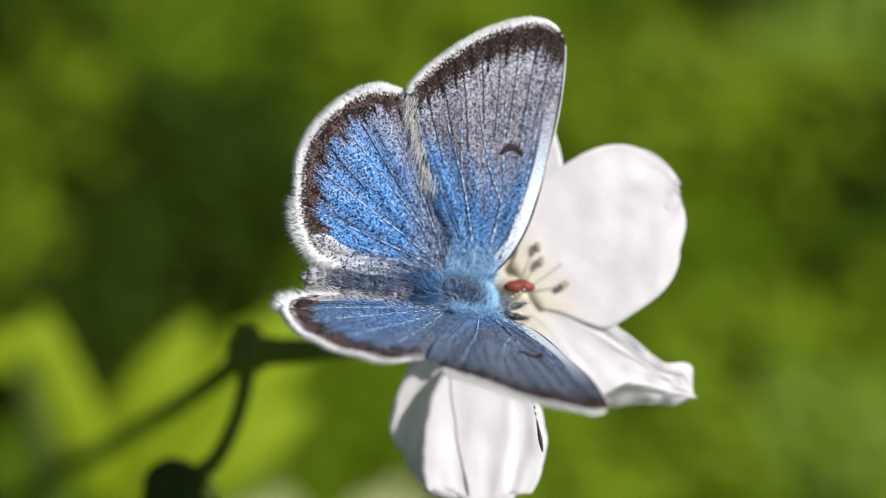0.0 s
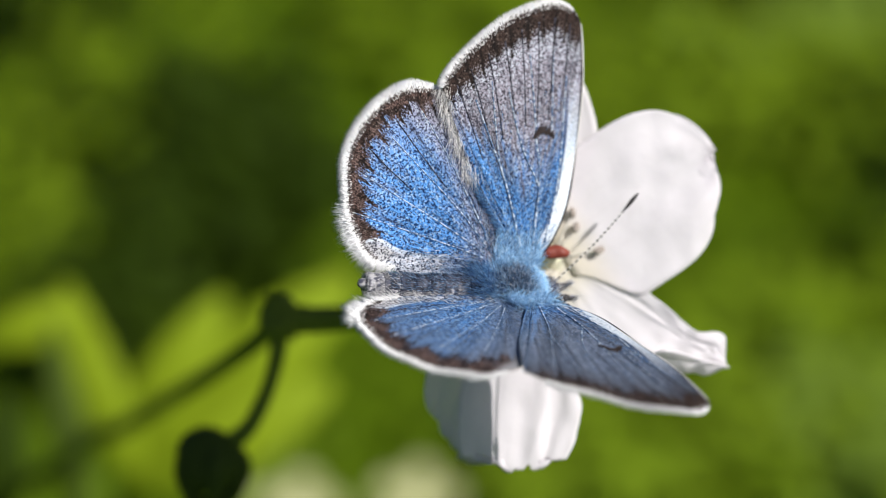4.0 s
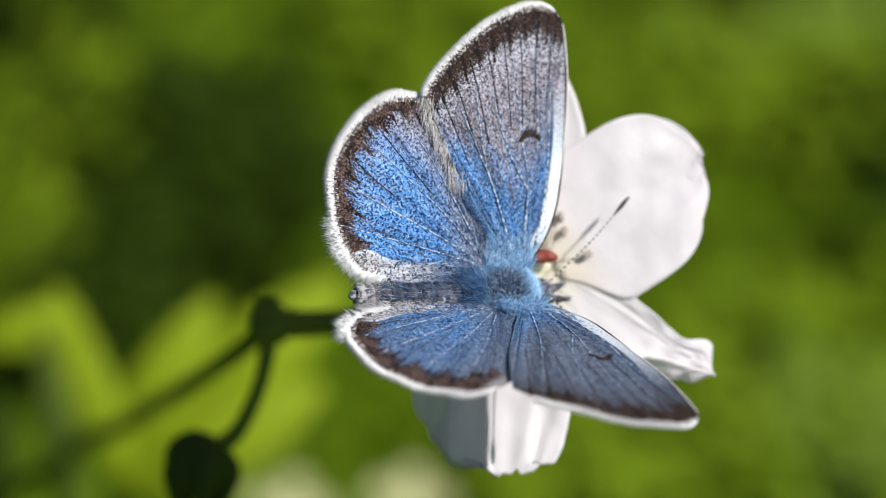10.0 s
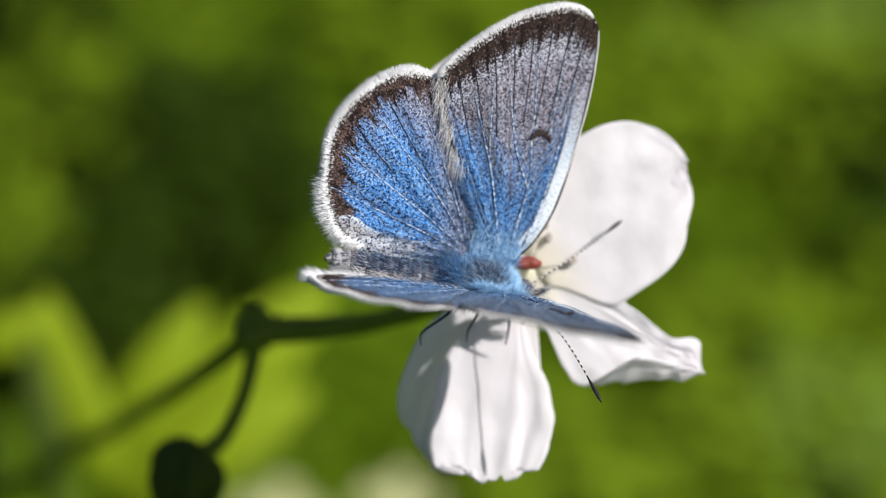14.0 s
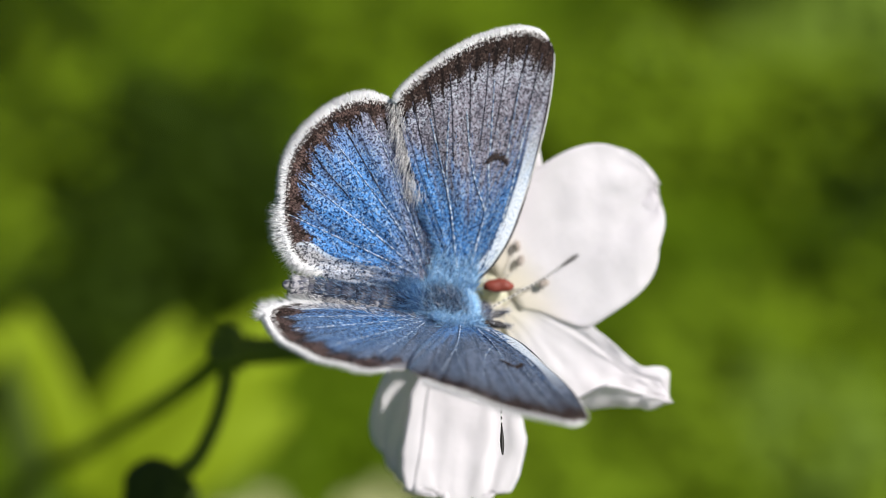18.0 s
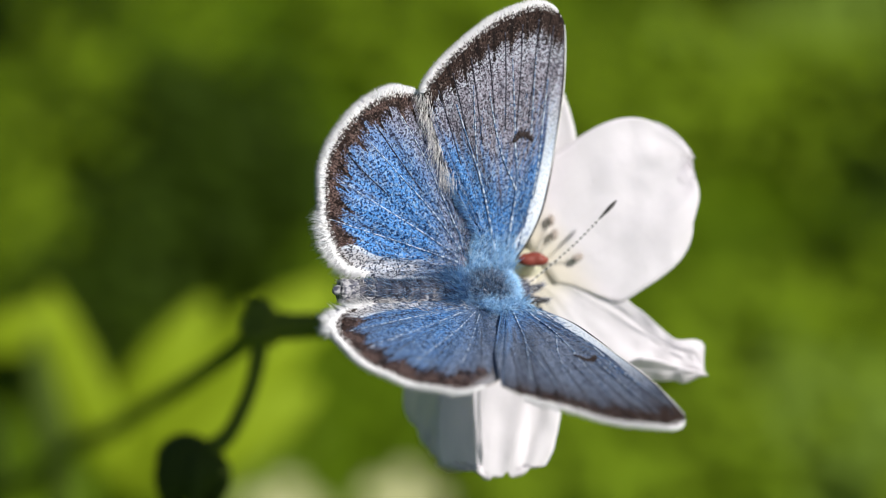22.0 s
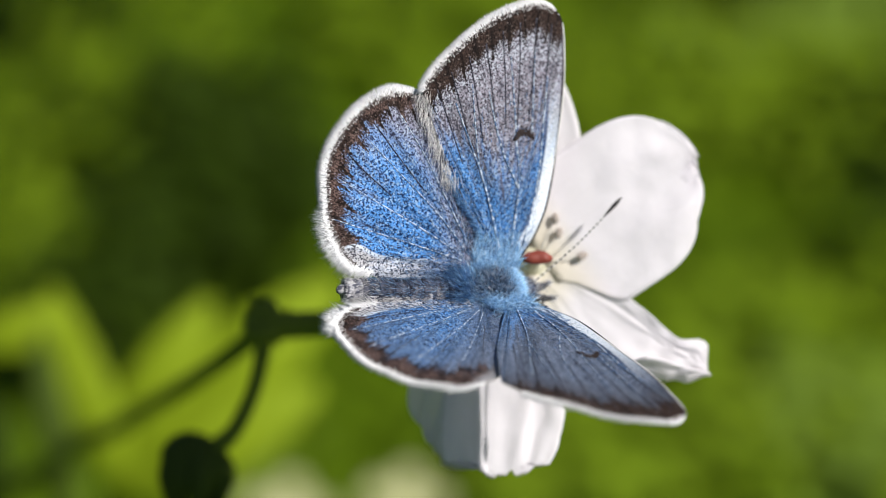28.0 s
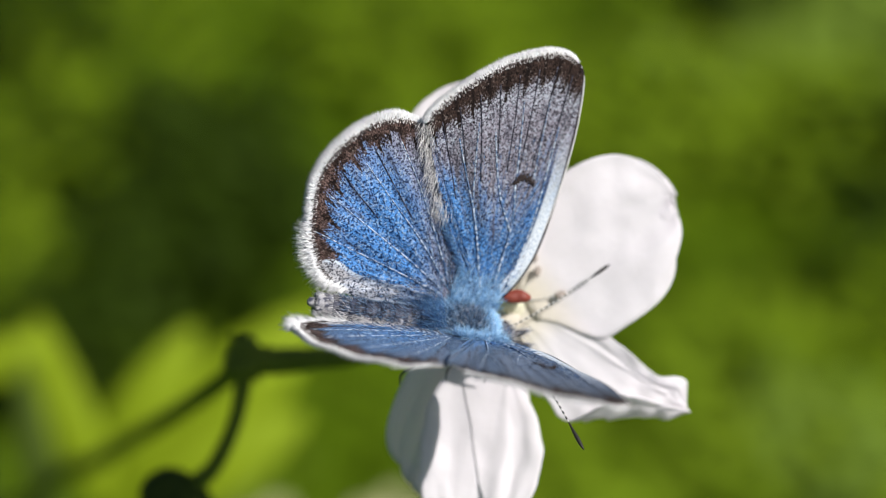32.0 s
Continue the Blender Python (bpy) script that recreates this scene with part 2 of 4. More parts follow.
DOWN = hair_material("grey_down", [(0.50, 0.50, 0.52), (0.06, 0.07, 0.11), (0.26, 0.30, 0.38), (0.66, 0.64, 0.63), (0.03, 0.03, 0.05)])
DARK_DOWN = hair_material("dark_down", [(0.045, 0.085, 0.16), (0.15, 0.27, 0.44), (0.020, 0.026, 0.045), (0.30, 0.40, 0.54), (0.06, 0.12, 0.23)])
SKIN = plain("dark_body", (0.016, 0.022, 0.045), (0.07, 0.09, 0.15), 2500, 0.45)
SILK_WHITE = hair_material("white_down", [(0.78, 0.77, 0.77), (0.55, 0.55, 0.57), (0.86, 0.84, 0.83), (0.30, 0.31, 0.36), (0.72, 0.70, 0.69)])


def belly_material():
    """Dark slate blocks with pale seams along the back, white down on one flank."""
    m = Mat("abdomen_scales", 0.6, 0.3)
    n = m.t.nodes.new("ShaderNodeSeparateXYZ")
    m.put(m.co, n.inputs[0])
    wob = m.math("SUBTRACT", m.noise(1400, 3), 0.5)
    x = m.math("ADD", m.math("MULTIPLY", n.outputs[0], 1000.0), m.math("MULTIPLY", wob, 0.5))
    y = m.math("ADD", m.math("MULTIPLY", n.outputs[1], 1000.0), m.math("MULTIPLY", wob, 1.3))
    seam = m.fade(m.math("ABSOLUTE", m.math("SINE", m.math("MULTIPLY", x, 3.81))), 0.34, 0.12)
    slate = m.mix(m.fade(m.noise(3000, 3), 0.35, 0.65), (0.006, 0.007, 0.014), (0.065, 0.072, 0.11))
    c = m.mix(m.math("MULTIPLY", seam, m.fade(x, -2.6, -3.4, 0.0, 0.14)), slate, (0.45, 0.45, 0.49))
    white = m.mix(m.fade(m.noise(3600, 3), 0.38, 0.6), (0.10, 0.10, 0.13), (0.82, 0.80, 0.79))
    flank = m.math("MAXIMUM", m.fade(y, -0.35, -0.7), m.fade(x, -6.6, -8.2, 0.0, 0.5))
    c = m.mix(m.math("MULTIPLY", flank, m.fade(x, -2.0, -3.2)), c, white)
    m.color(c)
    m.bump(m.noise(5200, 2), 0.5, 0.00005)
    return m.m


BELLY = belly_material()
EYE = plain("eye", (0.015, 0.012, 0.012), (0.05, 0.04, 0.035), 4000, 0.2, 0.1)
BLACK = plain("antenna_black", (0.010, 0.009, 0.009), (0.03, 0.026, 0.024), 5000, 0.5)
WHITE_BAND = plain("antenna_white", (0.70, 0.68, 0.64), (0.82, 0.80, 0.77), 5000, 0.6)
PETAL = petal_material()
CREAM = plain("petal_cream", (0.42, 0.44, 0.16), (0.58, 0.58, 0.30), 300, 0.5, thin=0.3)
STIGMA = plain("stigma_red", (0.16, 0.028, 0.018), (0.30, 0.065, 0.040), 2200, 0.5)
STYLE = plain("style_yellow", (0.78, 0.74, 0.52), (0.86, 0.83, 0.68), 900, 0.5, thin=0.2)
FILAMENT = plain("filament_white", (0.74, 0.72, 0.66), (0.84, 0.82, 0.78), 1500, 0.5, thin=0.2)
ANTHER = plain("anther_grey", (0.27, 0.22, 0.185), (0.48, 0.42, 0.37), 2500, 0.7)
STEM = plain("stem_green", (0.095, 0.135, 0.014), (0.19, 0.24, 0.03), 700, 0.65, spec=0.1)
BUD = plain("bud_green", (0.030, 0.046, 0.006), (0.070, 0.100, 0.016), 500, 0.7, spec=0.1)


# ---- mesh tools ----
def part(name, data, material, parent, label=""):
    """Links a mesh (a bmesh or a finished one) as one object under a thing or a part."""
    if isinstance(data, bmesh.types.BMesh):
        me = bpy.data.meshes.new(name)
        data.to_mesh(me)
        data.free()
    else:
        me = data
    if not me.materials:
        me.materials.append(material)
    ob = new(name, me)
    for p in me.polygons:
        p.use_smooth = True
    if parent:
        ob.parent = parent
    return tagged(ob, label)


def mesh_from(name, verts, faces):
    me = bpy.data.meshes.new(name)
    me.from_pydata([tuple(v) for v in verts], [], faces)
    me.update()
    return me


def curve_pts(pts, n):
    """n points on a smooth curve through pts."""
    p = np.array(pts, float)
    q = np.vstack([2 * p[0] - p[1], p, 2 * p[-1] - p[-2]])
    out = []
    for s in np.linspace(0, len(p) - 1 - 1e-9, n):
        i, t = int(s), s - int(s)
        a, b, c, d = q[i:i + 4]
        out.append(0.5 * (2 * b + (c - a) * t + (2 * a - 5 * b + 4 * c - d) * t * t + (3 * b - a - 3 * c + d) * t ** 3))
    return np.array(out)


def tube(pts, radii, sides=8, n=24, wob=0.0):
    """A closed tube in metres along a smooth curve through pts."""
    c = curve_pts(pts, n)
    r = np.interp(np.linspace(0, 1, n), np.linspace(0, 1, len(radii)), radii)
    verts, faces, side = [], [], None
    for i in range(n):
        d = Vector(c[min(i + 1, n - 1)] - c[max(i - 1, 0)]).normalized()
        if side is None:
            side = d.orthogonal().normalized()
        side = (side - d * side.dot(d)).normalized()
        up = d.cross(side)
        for k in range(sides):
            a = 2 * math.pi * k / sides
            w = 1 + wob * noise.noise(Vector(c[i]) * 900 + Vector((k, 0, 0)))
            verts.append(Vector(c[i]) + (side * math.cos(a) + up * math.sin(a)) * r[i] * w)
    for i in range(n - 1):
        for k in range(sides):
            j = (k + 1) % sides
            faces.append((i * sides + k, i * sides + j, (i + 1) * sides + j, (i + 1) * sides + k))
    faces += [tuple(range(sides))[::-1], tuple((n - 1) * sides + k for k in range(sides))]
    return mesh_from("tube", verts, faces)


def blob(center, radii, seg=24, rough=0.0, freq=1500.0, turn=None):
    """A rounded body with an uneven skin."""
    bm = bmesh.new()
    bmesh.ops.create_uvsphere(bm, u_segments=seg, v_segments=max(8, seg * 2 // 3), radius=1)
    for v in bm.verts:
        p = Vector(v.co)
        q = Vector([a * b for a, b in zip(p, radii)])
        if turn:
            q = turn @ q
        q += Vector(center)
        v.co = q + p * rough * noise.noise(q * freq)
    return bm


def hairs(roots, ways, length, width, bend, rng, sway=0.25):
    """Fine spikes of three bent sides, joined into one mesh."""
    verts, faces = [], []
    for k, (p, d) in enumerate(zip(roots, ways)):
        d = Vector(d).normalized()
        d = (d + Vector(rng.normal(0, sway, 3))).normalized()
        l = (length if isinstance(length, float) else length[k]) * rng.uniform(0.6, 1.25)
        s = d.orthogonal().normalized() * width
        u = d.cross(s).normalized() * width
        b = Vector(bend) * l
        i = len(verts)
        p = Vector(p)
        mid = p + d * l * 0.55 + b * 0.3
        verts += [p + s, p - s * 0.5 + u * 0.87, p - s * 0.5 - u * 0.87,
                  mid + s * 0.7, mid - s * 0.35 + u * 0.6, mid - s * 0.35 - u * 0.6, p + d * l + b]
        for a in range(3):
            j = (a + 1) % 3
            faces += [(i + a, i + j, i + 3 + j, i + 3 + a), (i + 3 + a, i + 3 + j, i + 6)]
    return mesh_from("hairs", verts, faces)


# ---- the butterfly ----
FORE_LINE = [(2.3, 0.2), (2.9, 0.9), (3.72, 2.0), (4.52, 4.0), (5.12, 7.1), (5.42, 10.1), (5.57, 12.8), (5.47, 14.6), (4.9, 15.45), (4.1, 15.75),
             (2.8, 15.55), (1.1, 14.9), (-0.5, 13.9), (-1.7, 12.9), (-2.9, 11.7), (-3.55, 10.7), (-3.4, 10.0), (-3.0, 8.8), (-2.1, 6.5), (-0.7, 3.9), (0.5, 1.7), (1.0, 0.4)]
HIND_LINE = [(1.0, 0.9), (0.7, 3.5), (-0.4, 6.5), (-2.0, 9.16), (-3.14, 10.19), (-4.12, 10.54), (-5.4, 10.49), (-6.58, 10.0), (-7.76, 9.06), (-8.74, 7.8),
             (-9.33, 6.2), (-9.62, 4.4), (-9.57, 2.8), (-9.03, 1.6), (-8.05, 0.65), (-6.78, 0.05), (-4.81, -0.35), (-2.1, -0.4), (-0.8, -0.2)]


def dist_to(p, line):
    a, b = line[:-1], line[1:]
    ab = b - a
    t = np.clip(((p[:, None] - a) * ab).sum(2) / (ab ** 2).sum(1), 0, 1)
    return np.linalg.norm(p[:, None] - a - ab * t[..., None], axis=2).min(1)


def camber(a, b, side, pleat):
    """Height of a wing above its plane, in mm."""
    return 0.012 * b * (6 - b * 0.35) * 0.5 + 0.05 * math.sin(pleat) - 0.004 * a * a


def wing(name, parent, line, base, margin, side, material, lift):
    """A wing in its own plane: x forwards, y outwards from the hinge; margin picks the fringed stretch of the outline."""
    nv, nu = 150, 64
    rim = curve_pts(line, nv)
    first, last = [int(k * (nv - 1) / (len(line) - 1)) for k in margin]
    base = np.array(base)
    pts, tags = [], []
    for i in range(nu):
        u = 0.02 + 0.98 * (i / (nu - 1)) ** 0.9
        for k in range(nv):
            p = base + (rim[k] - base) * u
            pts.append((p[0], p[1], lift + camber(p[0], p[1], side, k / nv * 2 * math.pi * 9) * min(1, u * 3)))
    pts = np.array(pts)
    flat = pts[:, :2]
    edge, costa = dist_to(flat, rim[first:last + 1]), dist_to(flat, rim[:first + 1])
    inner = dist_to(flat, rim[last:])
    rad = np.linalg.norm(flat - base, axis=1)
    fan = np.tile(np.linspace(0, 1, nv), nu)
    wide = np.tile(np.interp(np.arange(nv), [first, (first + last) / 2, last], [1.75, 1.35, 1.0]), nu)
    n = nu * nv
    top = pts * (1, side, 1) * MM
    low = (pts - (0, 0, 0.07)) * (1, side, 1) * MM
    faces, mats = [], []

    def quad(a, b, c, d, mat):
        faces.append((a, b, c, d) if side > 0 else (d, c, b, a))
        mats.append(mat)

    for i in range(nu - 1):
        for k in range(nv - 1):
            a, b = i * nv + k, (i + 1) * nv + k
            quad(a, b, b + 1, a + 1, 0)
            quad(n + a, n + a + 1, n + b + 1, n + b, 1)
    for k in range(nv - 1):
        a = (nu - 1) * nv + k
        quad(a, n + a, n + a + 1, a + 1, 1)
    me = mesh_from(name, np.vstack([top, low]), faces)
    # last value is 1 on the side whose colour carries the slanting view
    for key, val in (("edge", edge), ("costa", costa), ("rad", rad), ("inner", inner), ("wide", wide), ("fan", fan), ("slant_look", np.full(len(rad), 1.0 if side < 0 else 0.0))):
        me.attributes.new(key, "FLOAT", "POINT").data.foreach_set("value", np.tile(val, 2).astype(np.float32))
    me.materials.append(material)
    me.materials.append(UNDER)
    me.polygons.foreach_set("material_index", mats)
    ob = part(name, me, material, parent)

    def surf(p, h=0.03):
        k = int(np.argmin(np.linalg.norm(flat - p, axis=1)))
        return (p[0] * MM, side * p[1] * MM, (pts[k, 2] + h) * MM)

    # white fringe along the outer margin in uneven tufts, with brown scales over its roots
    rng = np.random.default_rng(7 + int(side) + len(name))
    hind = name == "hindwing"

    def along_rim(count, inset, size_mm, lean):
        roots, ways, size = [], [], []
        for k in np.linspace(first + (1 if hind else 0), last + 1, count):
            i = int(k)
            t = k - i
            p = rim[min(i, nv - 1)] * (1 - t) + rim[min(i + 1, nv - 1)] * t
            tan = rim[min(i + 1, nv - 1)] - rim[max(i - 1, 0)]
            out = np.array([-tan[1], tan[0]])
            out = out / (np.linalg.norm(out) + 1e-9)
            if out @ (p - base) < 0:
                out = -out
            tan = tan / (np.linalg.norm(tan) + 1e-9)
            tuft = noise.noise(Vector((k * 2.3, side * 7.0, 1.0)))
            q = p - out * rng.uniform(*inset)
            size.append(size_mm * MM * (1 + 0.22 * tuft + 0.16 * noise.noise(Vector((k * 7.0, 3.0, side)))) * min(1.0, 0.12 + 0.88 * (k - first) / 14))
            roots.append(surf(q, rng.uniform(-0.06, 0.02)))
            way = out + tan * (0.35 * noise.noise(Vector((k * 5.1, side, 9.0))) + lean)
            ways.append((way[0], side * way[1], rng.uniform(-0.22, 0.22)))
        return roots, ways, size

    r, w, l = along_rim(5200, (0.0, 0.10), 0.55 if hind else 0.42, 0.0)
    tagged(part("fringe", hairs(r, w, l, 0.026 * MM, (0, 0, 0), rng, 0.10), FRINGE, ob, "fine white scale fringe"), kind="stuff")
    r, w, l = along_rim(1100, (0.0, 0.34), 0.20, 0.0)
    r = [(x, y, z + 0.035 * MM) for x, y, z in r]
    tagged(part("margin_fuzz", hairs(r, w, l, 0.026 * MM, (0, 0, 0), rng, 0.22), ROOT_SCALE, ob, "ragged brown scales at the fringe root"), kind="stuff")
    # fine hair scales lying over the inner half
    roots, ways = [], []
    for _ in range(2600):
        e = rim[rng.integers(0, nv)]
        p = base + (e - base) * rng.uniform(0.12, 0.72) ** 1.2
        d = (e - base) / (np.linalg.norm(e - base) + 1e-9)
        roots.append(surf(p, 0.005))
        ways.append((d[0], side * d[1], 0.16))
    tagged(part("wing_hairs", hairs(roots, ways, 0.34 * MM, 0.011 * MM, (0, 0, 0), rng, 0.14), WING_SILK, ob, "fine blue and silver hair scales"), kind="stuff")
    return ob, rim, surf, base, rng


def vein(ob, surf, pts, w0, w1, material, label="", side=1):
    w0, w1 = (w0, w1) if side > 0 else (w0 * 0.7, w1 * 0.6)
    c = [surf(np.array(p), 0.018) for p in curve_pts(pts, 9)]
    part("vein", tube(c, [w0 * 1.15 * MM, w1 * 1.15 * MM], 6, 18, 0.35), material, ob, label)


def forewing(parent, side):
    name = "forewing"
    ob, rim, surf, base, rng = wing(name, parent, FORE_LINE, (1.7, 0.1), (8.0, 15.2 if side > 0 else 13.9), side, FORE, 0.03)
    # pale veins out of the base, dark ones running on to the margin
    vein(ob, surf, [(2.1, 0.8), (2.35, 3.0), (2.6, 5.4), (2.35, 7.7)], 0.07, 0.05, PALE_VEIN, "pale raised wing vein", side=side)
    vein(ob, surf, [(1.5, 0.9), (0.9, 3.2), (0.2, 5.6), (-0.6, 7.6), (-1.5, 9.9)], 0.07, 0.035, PALE_VEIN, side=side)
    vein(ob, surf, [(2.5, 5.0), (1.7, 6.6), (1.1, 8.4), (0.6, 10.6)], 0.055, 0.03, PALE_VEIN, side=side)
    vein(ob, surf, [(2.9, 1.6), (3.7, 4.6), (4.1, 8.0), (4.4, 11.5)], 0.055, 0.035, PALE_VEIN, side=side)
    for pts in ([(2.35, 7.9), (2.2, 10.0), (2.0, 12.6)], [(3.4, 8.2), (3.5, 10.4), (3.6, 13.2)], [(0.0, 6.2), (-0.3, 8.6), (-0.5, 11.0)]):
        vein(ob, surf, pts, 0.035, 0.025, PALE_VEIN, side=side)
    tips = [(4.7, 14.6), (3.7, 14.9), (2.6, 14.6), (1.5, 14.1), (0.4, 13.4), (-0.7, 12.6), (-1.8, 11.7), (-2.7, 10.7)]
    roots = [(3.9, 9.2), (3.2, 8.9), (2.4, 8.6), (1.7, 8.4), (1.1, 8.2), (0.2, 7.6), (-0.5, 7.2), (-1.1, 6.4)]
    for a, b in zip(roots, tips):
        m = ((a[0] + b[0]) / 2 + 0.05, (a[1] + b[1]) / 2)
        vein(ob, surf, [a, m, b], 0.028, 0.034, DARK_VEIN, "thin dark wing vein", side=side)
    edge = [surf(np.array(p), -0.02) for p in [(4.62, 5.0), (5.14, 7.6), (5.46, 10.3), (5.57, 12.6), (5.48, 14.4), (5.12, 15.2)]]
    part("costal_rim", tube(edge, [0.03 * MM, 0.05 * MM, 0.05 * MM, 0.035 * MM], 6, 30), WHITE_BAND, ob, "thin white rim of the front edge")
    # blue fur over the wing root
    roots = [surf(np.array((rng.uniform(-0.3, 2.7), abs(rng.normal(0, 0.85)) + 0.1)), 0.0) for _ in range(1500)]
    ways = [(rng.uniform(-0.5, 0.4), side * 1.0, 0.55) for _ in roots]
    tagged(part("root_fur", hairs(roots, ways, 0.8 * MM, 0.015 * MM, (0, 0, 0), rng, 0.35), FUZZ, ob, "blue fur at the wing root"), kind="stuff")
    # dark crescent in the cell
    arc = curve_pts([(2.25, 7.72), (2.65, 8.12), (3.1, 8.12), (3.5, 7.78)], 40)
    roots = [surf(arc[k] + rng.normal(0, 0.09, 2) * (1.2 - abs(k - 20) / 22), 0.02) for k in rng.integers(0, 40, 420)]
    ways = [(rng.normal(0, 0.4), side * 1.0, 0.1) for _ in roots]
    tagged(part("cell_spot", hairs(roots, ways, 0.2 * MM, 0.03 * MM, (0, 0, 0), rng, 0.3), SPOT, ob, "ragged dark brown crescent spot"), kind="stuff")
    # long pale hairs on the trailing edge
    if side > 0:
        line = curve_pts([(-3.45, 10.6), (-3.1, 8.9), (-2.2, 6.6), (-1.5, 5.3)], 60)
        roots, ways = [], []
        for k in range(360):
            i = rng.integers(0, 60)
            roots.append(surf(line[i] + np.array((rng.normal(-0.12, 0.22), rng.normal(0, 0.1))), 0.0))
            ways.append((-0.12 + 0.35 * noise.noise(Vector((i * 0.4, 2.0, 0.0))), side * -1.0, -0.03))
        tagged(part("trailing_hairs", hairs(roots, ways, [rng.uniform(0.5, 1.3) * MM for _ in roots], 0.014 * MM, (0, 0, 0), rng, 0.16), SILK, ob, "cream hairs of the trailing edge"), kind="stuff")
        line = curve_pts([(-1.9, 5.9), (-1.2, 4.6), (-0.2, 3.0), (0.6, 1.4)], 60)
        roots = [surf(line[k] + rng.normal(0, 0.10, 2), -0.03) for k in rng.integers(0, 60, 800)]
        ways = [(-1.0, side * rng.uniform(0.0, 0.5), -0.05) for _ in roots]
        tagged(part("overlap_hairs", hairs(roots, ways, 0.5 * MM, 0.018 * MM, (0, 0, 0), rng, 0.25), BLUE_SILK, ob, "soft hairs where the wings overlap"), kind="stuff")
    return ob


def hindwing(parent, side):
    pull = 0.45 if side > 0 else 0.0
    line = [(x + pull * min(1.0, max(0.0, (-x - 7.0) / 2.0)) * min(1.0, max(0.0, (6.0 - y) / 2.5)), y) for x, y in HIND_LINE]
    ob, rim, surf, base, rng = wing("hindwing", parent, line, (-0.2, 0.15), (4.3, 14.2), side, HIND, -0.05)
    for pts in ([(-0.8, 1.4), (-2.6, 3.6), (-4.6, 5.6), (-6.6, 7.6)], [(-0.9, 1.0), (-3.6, 2.7), (-6.2, 4.2), (-8.6, 5.6)],
                [(-0.9, 0.7), (-3.6, 1.6), (-6.4, 2.5), (-8.9, 3.3)], [(-0.7, 1.8), (-2.0, 4.4), (-3.4, 7.0), (-4.8, 9.2)]):
        vein(ob, surf, pts, 0.036, 0.024, PALE_VEIN, "pale raised wing vein", side=side)
    for pts in ([(-3.4, 4.9), (-5.0, 6.9), (-6.3, 8.6)], [(-5.4, 4.6), (-7.0, 6.0), (-8.0, 7.0)], [(-1.2, 3.6), (-2.1, 6.0), (-3.0, 8.6)]):
        vein(ob, surf, pts, 0.024, 0.028, DARK_VEIN, "thin dark wing vein", side=side)
    # long pale hairs of the inner corner
    line = curve_pts([(-9.75 + pull, 3.6), (-9.4 + pull, 1.9), (-8.2 + pull * 0.6, 0.8), (-6.6, 0.25)], 60)
    roots, ways = [], []
    for k in range(650):
        i = rng.integers(0, 60)
        roots.append(surf(line[i] + rng.normal(0, 0.08, 2), 0.0))
        ways.append((-1.0, side * (0.1 - 0.02 * i), 0.0))
    tagged(part("corner_hairs", hairs(roots, ways, 0.95 * MM, 0.02 * MM, (0, 0, 0), rng, 0.25), FRINGE, ob, "long pale hairs of the inner corner"), kind="stuff")
    # silky hairs over the inner fold
    roots, ways = [], []
    for k in range(150):
        p = (rng.uniform(-6.8, -0.8), rng.uniform(0.1, 1.2))
        roots.append(surf(np.array(p), 0.0))
        ways.append((-1.0, side * 0.1, 0.35))
    tagged(part("fold_hairs", hairs(roots, ways, 0.5 * MM, 0.016 * MM, (0, 0, 0), rng, 0.2), DOWN, ob, "grey silky hairs"), kind="stuff")
    return ob


def fuzz(center, radii, count, rng, keep, lean):
    roots, ways = [], []
    while len(roots) < count:
        d = rng.normal(0, 1, 3)
        d /= np.linalg.norm(d)
        if not keep(d):
            continue
        roots.append(np.array(center) + d * radii * 0.97)
        ways.append(d + np.array(lean))
    return np.array(roots) * MM, ways


FEELER = {1: ((3.55, 0.3, -0.1), (9.52, 4.76, 1.35)), -1: ((3.55, -0.3, -0.1), (5.74, -8.61, 0.32))}


def antenna(parent, side):
    base, tip = (np.array(p) for p in FEELER[side])
    tip = tip - base
    c = curve_pts([(0, 0, 0), tip / 2 + (0.2, -0.1 * side, 0.2), tip], 46) * MM
    ob = part("antenna", tube(c[:38], [0.04 * MM, 0.036 * MM], 7, 30), WHITE_BAND, parent, "black and white banded antenna")
    for k in range(1, 37, 2):
        part("band", tube(c[k:k + 2], [0.047 * MM] * 2, 7, 3), BLACK, ob)
    part("club", tube(c[36:], [0.05 * MM, 0.09 * MM, 0.125 * MM, 0.115 * MM, 0.04 * MM], 9, 18), BLACK, ob, "black antenna club")
    return ob


